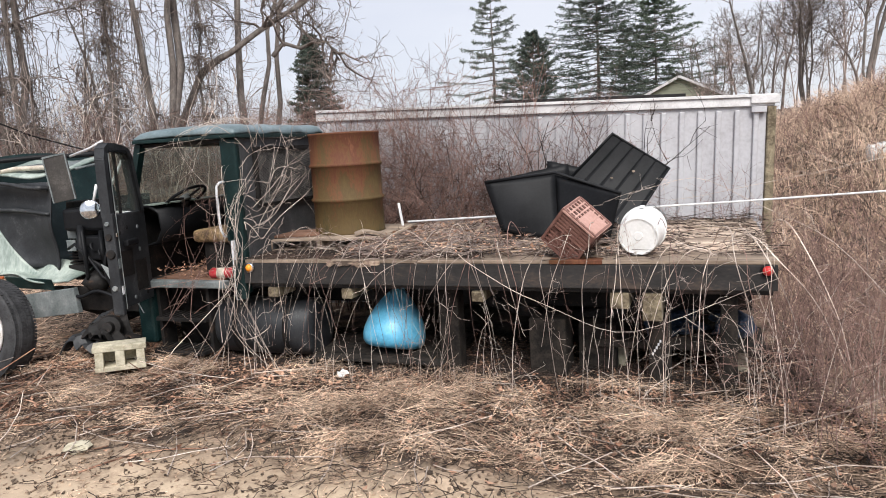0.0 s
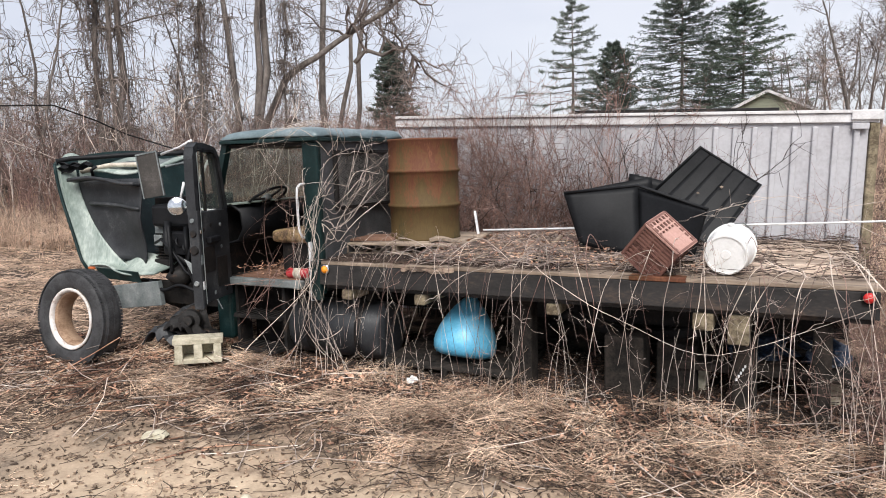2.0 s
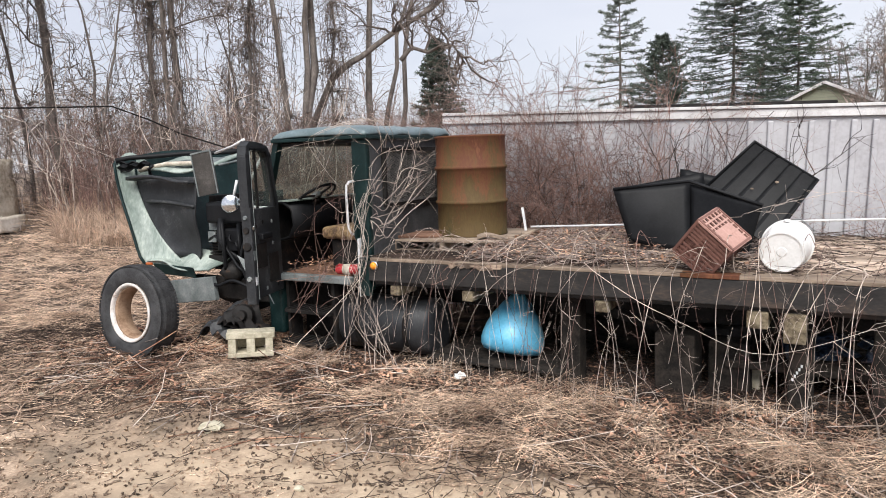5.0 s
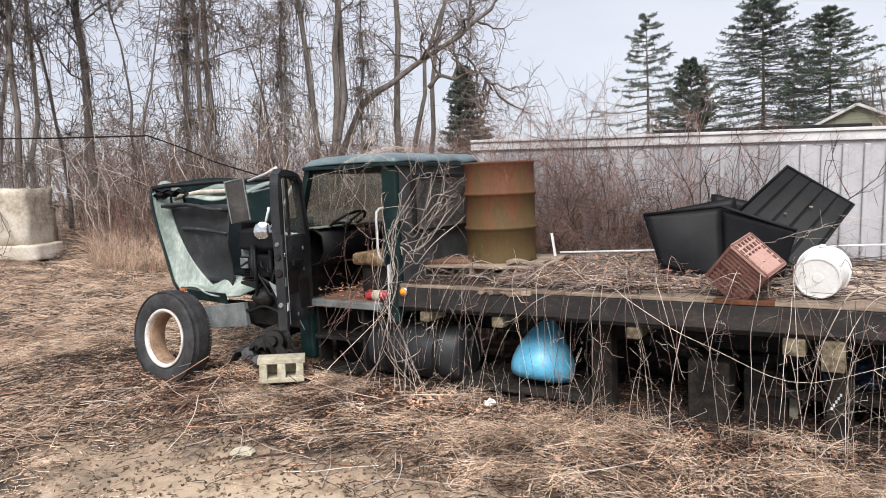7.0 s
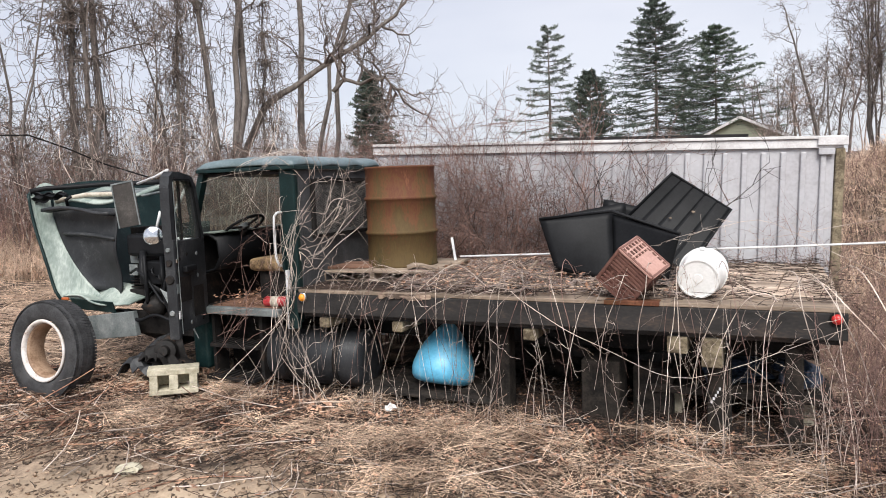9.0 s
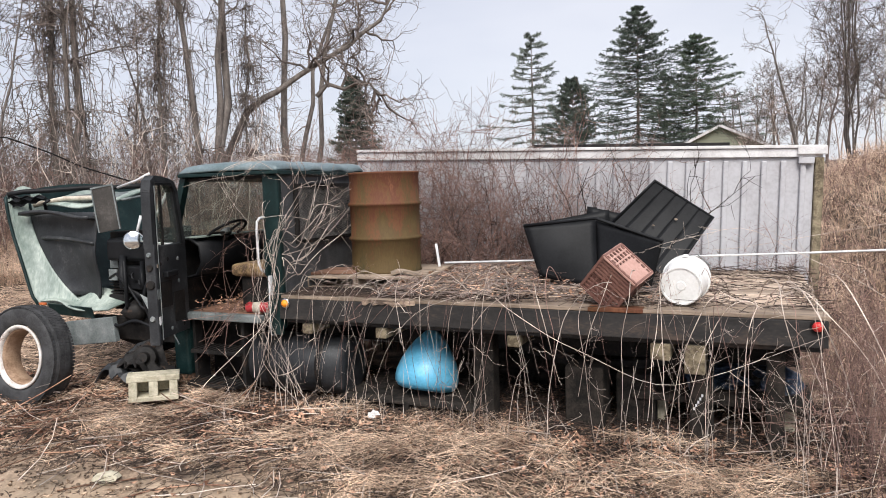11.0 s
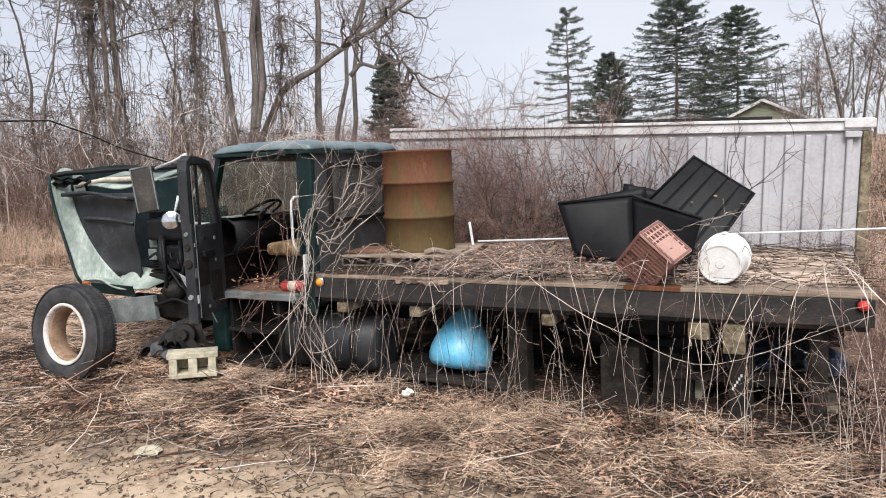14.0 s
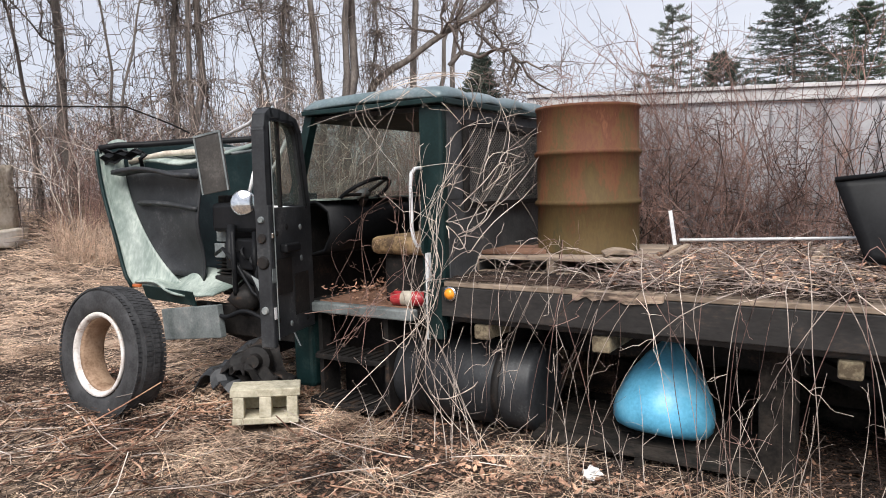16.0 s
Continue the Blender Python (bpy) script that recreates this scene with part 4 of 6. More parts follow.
# oil drum
drum = thing("oil_drum", (0.475, 0.89, 0.975), "rusted brown steel oil drum standing on a pallet", "drum")
R = 0.295
pr = [(0, 0.006), (R - 0.02, 0.006), (R, 0.0), (R + 0.006, 0.006), (R, 0.016)]
for zc in (0.285, 0.57):
    pr += [(R, zc - 0.022), (R + 0.013, zc - 0.011), (R + 0.018, zc), (R + 0.013, zc + 0.011), (R, zc + 0.022)]
pr += [(R, 0.815), (R + 0.007, 0.822), (R + 0.007, 0.836), (R - 0.006, 0.836), (R - 0.008, 0.81), (0, 0.81)]
part("drum_body", lathe(bmesh.new(), pr, 64, Matrix.Translation((0.475, 0.89, 0.973))), M_RUST, drum, "", True)
part("bung", lathe(bmesh.new(), [(0, 0.022), (0.03, 0.02), (0.034, 0.0)], 14, Matrix.Translation((0.6, 0.95, 1.783))), M_RUST, drum)


def pallet(name, m, w, d, label, boards=6, h=0.075, wood=M_WOOD):
    p = thing(name, None, label, "pallet", m=m)
    bw = d / boards
    for i in range(boards):
        part("board", box(bmesh.new(), (-w / 2 + RNG.uniform(-.01, .01), -d / 2 + i * bw + 0.008, h - 0.018), (w / 2 + RNG.uniform(-.02, .01), -d / 2 + (i + 1) * bw - 0.008, h + RNG.uniform(-.003, .003)), 0.003), wood, p)
    for k in (-1, 0, 1):
        part("stringer", box(bmesh.new(), (k * (w / 2 - 0.03) - 0.02, -d / 2, 0.012), (k * (w / 2 - 0.03) + 0.02, d / 2, h - 0.019), 0.003), wood, p)
    for j in (-1, 0, 1):
        part("bottom_board", box(bmesh.new(), (-w / 2, j * (d / 2 - 0.05) - 0.04, 0), (w / 2, j * (d / 2 - 0.05) + 0.04, 0.011), 0.002), wood, p)
    return p


pallet("wooden_pallet", pose(0.415, 0.90, DECK + 0.005, 0, 0, 3), 0.98, 0.98, "grey weathered wooden pallet under the rusty drum", 6, 0.097)
bd = part("loose_board", boxes(((-0.19, -0.16, 0), (0.19, 0.16, 0.022)), bev=0.004), M_BROWNB)
bd.matrix_world = pose(0.10, 0.66, 0.976, 1, 1, 24)
tagged(bd, "brown wooden board lying on the pallet", "board")
bd = part("plywood_scrap", sheet(lambda u, v: (0.3 * u, 0.12 * v + 0.02 * math.sin(u * 9), 0.02 * math.sin(u * 5)), 8, 3, 0.014), M_WOOD)
bd.matrix_world = pose(0.72, 0.50, 0.984, 4, 2, 30)
tagged(bd, "splintered pale plywood scrap by the drum", "wood scrap")

# white pail on its side
bk = thing("plastic_pail", None, "white plastic pail lying on its side on the deck", "bucket", m=pose(2.945, 0.285, DECK + 0.153, 97, 0, -5) @ Matrix.Scale(0.89, 4))
part("pail_body", lathe(bmesh.new(), [(0, 0.166), (0.03, 0.166), (0.034, 0.163), (0.124, 0.164), (0.127, 0.17), (0.137, 0.17), (0.142, 0.16), (0.153, 0.0), (0.158, -0.04), (0.168, -0.042), (0.168, -0.055), (0.158, -0.058), (0.165, -0.10), (0.158, -0.10), (0.152, -0.03), (0.142, 0.15), (0, 0.155)], 44), M_BUCKET, bk)
part("bail_ear", lathe(bmesh.new(), [(0, 0.012), (0.02, 0.012), (0.022, 0)], 12, pose(0, 0.165, -0.045, -90, 0, 0)), M_BUCKET, bk)
part("bail", rod(bmesh.new(), [(0.0, 0.17, -0.045), (0.07, 0.165, -0.12), (0.15, 0.08, -0.16), (0.15, -0.05, -0.16), (0.08, -0.16, -0.12), (0.0, -0.17, -0.045)], 0.003), M_GREY, bk)

# brown crate, tipped on its corner
cL, cB, cT, cR_ = Vector((2.315, 0.05, 1.05)), Vector((2.50, 0.03, 0.884)), Vector((2.60, 0.15, 1.265)), Vector((2.755, 0.16, 1.085))
ex = (cB - cL).normalized()
ey = (cT - cL) - ex * (cT - cL).dot(ex)
ey.normalize()
ey = ey * math.cos(radians(39.5)) + ex.cross(ey) * math.sin(radians(39.5))
ez = ex.cross(ey)
cm = Matrix((ex, ey, ez)).transposed().to_4x4()
cm.translation = cL + Vector((0.01, 0.03, -0.045))
W, L_, D_ = 0.26, 0.28, 0.23
crate = thing("milk_crate", None, "faded brown slatted plastic crate tipped on the deck edge", "crate", m=cm)


def crate_grid(o, a, b, na, nb, t, matl, name, open_ratio=0.32):
    """A lattice wall: o corner, a and b edge vectors."""
    bm = bmesh.new()
    o, a, b = Vector(o), Vector(a), Vector(b)
    for i in range(na + 1):
        p = o + a * (i / na)
        bar(bm, p, p + b, 0.012 if 0 < i < na else 0.022, t, up=a.cross(b))
    for j in range(nb + 1):
        p = o + b * (j / nb)
        bar(bm, p, p + a, 0.012 if 0 < j < nb else 0.022, t * 0.8, up=a.cross(b))
    return part(name, bm, matl, crate)


crate_grid((0, 0, 0), (W, 0, 0), (0, L_ * 0.45, 0), 5, 4, 0.014, M_CRATE, "side_lattice")
part("side_panel", boxes(((0.02, L_ * 0.0 + 0.01, -0.008), (W - 0.01, L_ * 0.99, -0.002))), M_CRATE, crate)
crate_grid((0, L_ * 0.45, 0), (W, 0, 0), (0, L_ * 0.55, 0), 3, 6, 0.014, M_CRATE, "side_lattice")
crate_grid((0, 0, 0), (0, L_, 0), (0, 0, -D_), 8, 6, 0.014, M_CRATE, "end_lattice")
crate_grid((0, L_, 0), (W, 0, 0), (0, 0, -D_), 6, 6, 0.014, M_CRATE2, "rim_lattice")
crate_grid((W, 0, 0), (0, L_, 0), (0, 0, -D_), 8, 6, 0.014, M_CRATE, "end_lattice")
crate_grid((0, 0, -D_), (W, 0, 0), (0, L_, 0), 6, 8, 0.014, M_CRATE, "side_lattice")
part("rim_panel", boxes(((W * 0.42, L_ - 0.004, -D_ * 0.85), (W * 0.97, L_ + 0.006, -0.02))), M_CRATE2, crate, "bleached pink end panel")
part("base_panel", boxes(((0.0, -0.004, -D_), (W, 0.004, 0))), M_CRATE, crate)


# black plastic bins
def quad_panel(a, b, c, d, n=10, bow=0.02, thick=0.008, ribs=0):
    a, b, c, d = map(Vector, (a, b, c, d))
    nn = (b - a).cross(d - a).normalized()
    def f(u, v):
        p = a * (1 - u) * (1 - v) + b * u * (1 - v) + c * u * v + d * (1 - u) * v
        k = bow * math.sin(math.pi * u) * math.sin(math.pi * v)
        if ribs:
            k += 0.006 * (1 if (v * ribs) % 1 > 0.82 else 0)
        return p + nn * k
    return sheet(f, n, n, thick)


bin1 = thing("black_tote", (2.2, 0.75, DECK), "black plastic storage tote, one wall sagging, on the deck", "bin")
part("front_wall", quad_panel((1.90, 0.62, 0.985), (2.32, 0.66, 0.89), (2.28, 0.80, 1.40), (1.765, 0.675, 1.355)), M_BLACKP, bin1, "", True)
part("side_wall", quad_panel((2.32, 0.66, 0.89), (2.70, 0.62, 0.93), (2.78, 0.60, 1.245), (2.27, 0.82, 1.385)), M_BLACKP, bin1, "", True)
part("far_wall", quad_panel((1.86, 1.05, 0.93), (2.35, 1.20, 0.90), (2.30, 1.25, 1.45), (1.9, 1.1, 1.38)), M_BLACKP, bin1, "", True)
part("end_wall", quad_panel((1.90, 0.62, 0.985), (1.86, 1.05, 0.93), (1.9, 1.1, 1.38), (1.765, 0.675, 1.355)), M_BLACKP, bin1, "", True)
part("bottom", quad_panel((1.86, 0.62, 0.90), (2.7, 0.62, 0.90), (2.7, 1.2, 0.90), (1.86, 1.05, 0.90), 4, 0.0), M_BLACKP, bin1)
part("rim", rod(bmesh.new(), [(1.765, 0.67, 1.357), (2.28, 0.80, 1.402), (2.78, 0.60, 1.247)], 0.012), M_BLACKP, bin1, "", True)
bin2 = thing("black_tote", (2.8, 1.1, DECK), "black ribbed plastic tote wall tilted up on the deck", "bin")
part("ribbed_panel", quad_panel((2.28, 1.10, 1.28), (2.655, 1.25, 1.66), (3.07, 1.35, 1.37), (2.78, 1.0, 0.93), 40, 0.0, 0.012, ribs=5), M_BLACKP, bin2, "ribbed dark grey panel with pale scuffs")
part("rim", rod(bmesh.new(), [(2.28, 1.10, 1.28), (2.655, 1.25, 1.665), (3.07, 1.35, 1.372), (2.78, 1.0, 0.93)], 0.014), M_BLACKP, bin2, "", True)
for u, v in ((0.25, 0.55), (0.48, 0.42), (0.72, 0.6)):
    p = Vector((2.28, 1.10, 1.28)) * (1 - u) * (1 - v) + Vector((2.655, 1.25, 1.66)) * u * (1 - v) + Vector((3.07, 1.35, 1.37)) * u * v + Vector((2.78, 1.0, 0.93)) * (1 - u) * v
    part("scuff", lump(p + Vector((0.0, -0.035, 0)), (0.016, 0.004, 0.009), u * 9, 0.8, 1), M_WOOD, bin2)
bin3 = thing("black_tote", (2.25, 1.35, DECK), "dark tote standing behind the others on the deck", "bin")
part("wall", quad_panel((2.05, 1.45, 0.885), (2.62, 1.5, 0.885), (2.62, 1.55, 1.34), (2.08, 1.5, 1.47)), M_BLACKP, bin3, "", True)
part("end", quad_panel((2.05, 1.45, 0.885), (2.05, 1.9, 0.885), (2.08, 1.9, 1.45), (2.08, 1.5, 1.47)), M_BLACKP, bin3, "", True)

# pipe, stick and scraps on the deck
p = part("white_pipe", rod(bmesh.new(), [(1.0, 0.92, 1.04), (2.4, 1.35, 1.05), (3.6, 1.75, 1.06), (5.3, 2.2, 1.10)], 0.0085), M_WHITEP, None, "", True)
tagged(p, "long thin white pipe lying across the deck litter", "pipe")
p = part("painted_stick", boxes(((-0.009, -0.008, 0), (0.009, 0.008, 0.19)), bev=0.002, m=pose(1.0, 0.82, 1.02, 0, -8, 0)), M_WHITEP)
tagged(p, "short white stake standing in the litter", "stake")
for i, (a, b, w) in enumerate((((1.05, 0.45, 0.90), (1.35, 0.28, 0.93), 0.03), ((0.92, 0.6, 0.93), (1.06, 0.85, 1.02), 0.03), ((1.62, 0.55, 0.9), (1.72, 0.75, 1.03), 0.025), ((1.78, 0.5, 0.9), (1.9, 0.42, 0.93), 0.02), ((0.95, 0.35, 0.885), (1.15, 0.3, 0.89), 0.04))):
    p = part("wood_lath", bar(bmesh.new(), a, b, w, 0.014), M_WOOD)
    tagged(p, "pale broken lath among the dead vines", "wood scrap", "broken laths")
ext = thing("fire_extinguisher", None, "faded red extinguisher cylinder lying on the cab floor", "extinguisher", m=pose(-0.42, 0.12, 0.742, 0, 90, 12))
part("cylinder", lathe(bmesh.new(), [(0, 0), (0.03, 0.003), (0.042, 0.02), (0.042, 0.19), (0.03, 0.21), (0.014, 0.22), (0.014, 0.24), (0, 0.24)], 24), M_REDCAN, ext, "", True)
part("label_band", lathe(bmesh.new(), [(0.0425, 0.07), (0.0432, 0.072), (0.0432, 0.135), (0.0425, 0.137)], 24), M_CREAM, ext, "pale worn label band", True)

# blue barrel and the timber under the bed
blue = thing("plastic_barrel", None, "sky-blue plastic barrel lying tilted under the bed", "barrel", m=pose(1.06, 0.42, 0.31, 0, 0, 0))
part("barrel_shell", lathe(bmesh.new(), [(0, -0.20), (0.17, -0.20), (0.215, -0.185), (0.24, -0.15), (0.246, -0.10), (0.238, -0.05), (0.215, 0.02), (0.175, 0.10), (0.12, 0.18), (0.08, 0.225), (0.045, 0.26), (0.0, 0.27)], 40, pose(0, 0, 0, -16, 3, 0)), M_BLUE, blue, "", True)
part("barrel_cap", lathe(bmesh.new(), [(0, 0.30), (0.035, 0.298), (0.045, 0.285), (0.048, 0.262)], 20, pose(0, 0, 0, -16, 3, 0)), M_BLUE, blue, "", True)
# pallet, posts and blocks carry under-bed shade in their near-black wood colour
pallet("wooden_pallet", pose(1.0, 0.50, 0.02, 0, 1, 3), 1.1, 0.85, "wooden pallet on the ground under the bed, shade in its colour", 6, 0.08, M_SHADEWOOD)
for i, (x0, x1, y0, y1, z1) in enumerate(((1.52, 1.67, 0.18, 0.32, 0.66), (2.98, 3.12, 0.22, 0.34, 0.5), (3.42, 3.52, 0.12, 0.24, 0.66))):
    p = part("support_post", boxes(((x0, y0, -0.03), (x1, y1, z1 - 0.002)), bev=0.01), M_SHADEWOOD)
    tagged(p, "timber post propping the bed, darkened for the shade there", "post", "posts under the bed")
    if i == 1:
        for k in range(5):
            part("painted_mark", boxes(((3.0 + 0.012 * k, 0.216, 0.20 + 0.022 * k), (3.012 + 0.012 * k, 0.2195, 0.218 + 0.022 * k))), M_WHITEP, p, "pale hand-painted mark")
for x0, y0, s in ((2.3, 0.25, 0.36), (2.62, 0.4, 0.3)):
    p = part("stump_block", boxes(((x0 - 0.13, y0 - 0.02, -0.02), (x0 + 0.13, y0 + 0.26, s + 0.06)), bev=0.012), M_SHADEWOOD)
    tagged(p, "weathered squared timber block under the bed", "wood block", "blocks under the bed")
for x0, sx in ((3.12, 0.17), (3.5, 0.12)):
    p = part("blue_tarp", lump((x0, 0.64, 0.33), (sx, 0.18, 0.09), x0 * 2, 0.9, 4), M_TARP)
    tagged(p, "crumpled blue tarp under the bed, its colour darkened for shade", "tarp", "tarp bundles")
p = part("shelf_beam", boxes(((2.6, 0.35, 0.2), (3.7, 0.85, 0.25)), bev=0.01), M_SHADEWOOD)
tagged(p, "dark timber beam lying under the bed", "beam")
for xx in (2.65, 3.45):
    p = part("footing_block", boxes(((xx, 0.5, -0.02), (xx + 0.15, 0.7, 0.198)), bev=0.01), M_CONC)
    tagged(p, "concrete block holding a beam under the bed", "concrete block", "footing blocks")
p = part("white_scrap", lump((0.89, -0.17, 0.07), (0.034, 0.028, 0.030), 2, 1.1, 3), M_BUCKET)
tagged(p, "crumpled white plastic scrap on the ground", "litter")
for i, (x, y, s) in enumerate(((-0.2, -1.49, 0.085), (2.2, -1.1, 0.05), (-1.9, -1.6, 0.04), (0.9, -1.9, 0.03))):
    p = part("stone", lump((x, y, gz(x, y) + s * 0.2), (s, s * 0.7, s * 0.45), i + 2, 0.5, 2), M_CONC if i != 1 else M_RUST)
    tagged(p, "pale flat stone lying on the soil", "stone", "stones on the soil")

# ---- shed behind ----
SHX, SHY, SHZ, SHL = 3.9, 3.14, 1.80, 4.55
shed = thing("metal_shed", (2.0, 4.0, 0), "long low grey metal shed with ribbed siding and white eave", "shed")
shm = Matrix.Translation((SHX, SHY, SHZ)) @ Matrix.Rotation(math.atan(0.2), 4, "Z") @ Matrix.Rotation(math.atan(0.03), 4, "Y")
part("front_wall", boxes(((-SHL, 0.0, -2.1), (0.0, 0.10, 0.05)), m=shm), M_SHED, shed)
for xw in (-0.12, -SHL):
    part("end_wall", boxes(((xw, 0.10, -2.1), (xw + 0.12, 2.4, 0.05)), m=shm), M_SHED, shed)
for k in range(26):
    x = -0.10 - k * 0.173
    part("siding_rib", box(bmesh.new(), (x - 0.026, -0.034, -2.1), (x + 0.026, -0.001, 0.02), 0.012, shm), M_SHED, shed)
part("eave", boxes(((-SHL, -0.035, 0.052), (0.07, 0.10, 0.135)), bev=0.006, m=shm), M_FASCIA, shed, "white painted eave trim")
part("drip_edge", boxes(((-SHL, -0.055, 0.137), (0.08, 0.12, 0.165)), bev=0.004, m=shm), M_FASCIA, shed, "white folded roof edge")
part("eave_box", boxes(((-0.16, -0.062, 0.075), (0.10, -0.037, 0.16)), bev=0.008, m=shm), M_FASCIA, shed, "dented eave end box")
part("eave_bracket", boxes(((-0.15, -0.06, -0.01), (-0.01, -0.026, 0.048)), bev=0.006, m=shm), M_SHED, shed)
part("corner_post", boxes(((0.004, -0.03, -2.1), (0.085, 0.06, 0.05)), bev=0.01, m=shm), M_TIMBER, shed, "bare timber corner post")
part("roof", boxes(((-SHL, 0.12, 0.15), (0.09, 2.5, 0.175)), m=shm), M_FASCIA, shed)
part("roof_edge", boxes(((-2.7, 0.6, 0.18), (-0.65, 0.68, 0.235)), bev=0.006, m=shm), M_DARK, shed, "rust-red iron strip on the roof edge")


# house gable beyond
hs = thing("house", (2.15, 38.6, 0), "olive sided house gable with white rake trim beyond the shed", "house")
bm = bmesh.new()
gc = Vector((2.15, 35.6, 0.0))
v = [bm.verts.new(gc + Vector(q)) for q in ((-3.7, 0, 0), (3.7, 0, 0), (3.7, 0, 2.72), (0, 0, 4.54), (-3.7, 0, 2.72), (-3.7, 6, 0), (3.7, 6, 0), (3.7, 6, 2.72), (0, 6, 4.54), (-3.7, 6, 2.72))]
for f in ((0, 1, 2, 3, 4), (5, 9, 8, 7, 6), (1, 6, 7, 2), (0, 4, 9, 5)):
    bm.faces.new([v[i] for i in f])
part("wall", bm, M_HOUSE, hs)
bm = bmesh.new()
bar(bm, gc + Vector((0, -0.1, 4.60)), gc + Vector((4.0, -0.1, 2.64)), 0.3, 0.13, up=(0, 0, 1))
bar(bm, gc + Vector((0, -0.1, 4.60)), gc + Vector((-4.0, -0.1, 2.64)), 0.3, 0.13, up=(0, 0, 1))
part("rake_trim", bm, M_FASCIA, hs)
bm = bmesh.new()
for sx in (1, -1):
    q = [gc + Vector(w) for w in ((0, -0.2, 4.69), (sx * 4.0, -0.2, 2.73), (sx * 4.0, 6.2, 2.73), (0, 6.2, 4.69))]
    bm.faces.new([bm.verts.new(w) for w in q])
part("roof", bm, M_DARK, hs)

# concrete blocks at the far left, tub on the bank
for i, (a, d, w, h, zz) in enumerate(((-64.5, 14.6, 1.25, 0.98, 0.22), (-64.3, 14.5, 1.4, 0.24, 0.0), (-69.5, 14.8, 1.4, 1.0, 0.0))):
    x, y = 3.3 + d * math.sin(radians(a)), -4.4 + d * math.cos(radians(a))
    bm = bmesh.new()
    box(bm, (-w / 2, -0.4, 0), (w / 2, 0.4, h), 0)
    bmesh.ops.subdivide_edges(bm, edges=bm.edges, cuts=5, use_grid_fill=True)
    for v in bm.verts:
        v.co += noise.noise_vector(v.co * 2.3 + Vector((i * 7, 0, 0))) * 0.07
    p = part("concrete_block", bm, M_CONC2, None, "", True)
    p.matrix_world = pose(x, y, gz(x, y) + zz - 0.05, 0, 0, 28)
    tagged(p, "big chipped cream-grey cast concrete block in the grass", "concrete block", "barrier blocks")
tub = part("white_tub", lathe(bmesh.new(), [(0, 0), (0.10, 0), (0.12, 0.02), (0.14, 0.30), (0.152, 0.31), (0.13, 0.305), (0.11, 0.03), (0, 0.03)], 24, pose(0, 0, 0, 0, 84, 0)), M_BUCKET, None, "", True)
tub.matrix_world = pose(5.54, 7.13, gz(5.54, 7.13) + 0.13, 0, 0, 10)
tagged(tub, "white plastic tub lying in the bank grass", "tub")

cable = part("fallen_cable", rod(bmesh.new(), [(3.3 + 14 * math.sin(radians(a)), -4.4 + 14 * math.cos(radians(a)), z) for a, z in ((-72, 2.7), (-61.4, 2.72), (-55.0, 2.75), (-52.5, 2.5), (-50.5, 2.25), (-46.5, 1.9))], 0.014), M_DARK)
tagged(cable, "sagging dark cable strung through the scrub", "cable")

# added timbers: keep light from coming through behind the bed, dark as its shade
stack = thing("light_block_timbers", (2.1, 1.5, 0.0), "added stack of timbers that blocks light from behind the bed", "timber")
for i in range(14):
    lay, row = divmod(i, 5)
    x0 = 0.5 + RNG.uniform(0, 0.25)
    part("timber", box(bmesh.new(), (x0, 1.15 + row * 0.185 + 0.03 * lay, 0.005 + lay * 0.125), (3.45 + RNG.uniform(-0.15, 0.15), 1.15 + row * 0.185 + 0.16 + 0.03 * lay, 0.12 + lay * 0.125), 0.006), M_SHADEWOOD, stack)


# ---- plants ----
def spot(az, dist):
    """A place at a compass angle (degrees from +y, clockwise) and distance from the viewing ground."""
    a = radians(az)
    return 3.3 + dist * math.sin(a), -4.4 + dist * math.cos(a)


def stuff(name, pts, rad, material, label, category):
    ob = part(name, strands(name, pts, rad), material)
    return tagged(ob, label, category, kind="stuff")


def canes(base, h, lean, k=6, droop=0.35, wob=0.06, rng=RNG):
    """Arching stems from base points (n, 3), heights h (n), lean (n, 2)."""
    n = len(base)
    t = np.linspace(0, 1, k)[None, :, None]
    up = np.zeros((n, 1, 3))
    up[:, 0, 2] = h
    sw = np.zeros((n, 1, 3))
    sw[:, 0, :2] = lean
    p = base[:, None, :] + up * (t - droop * t ** 3 * np.linalg.norm(lean, axis=1)[:, None, None] / (h[:, None, None] + 0.01)) + sw * t ** 1.7
    w = rng.normal(0, 1, (n, k, 3)) * wob * h[:, None, None] * t
    return p + w


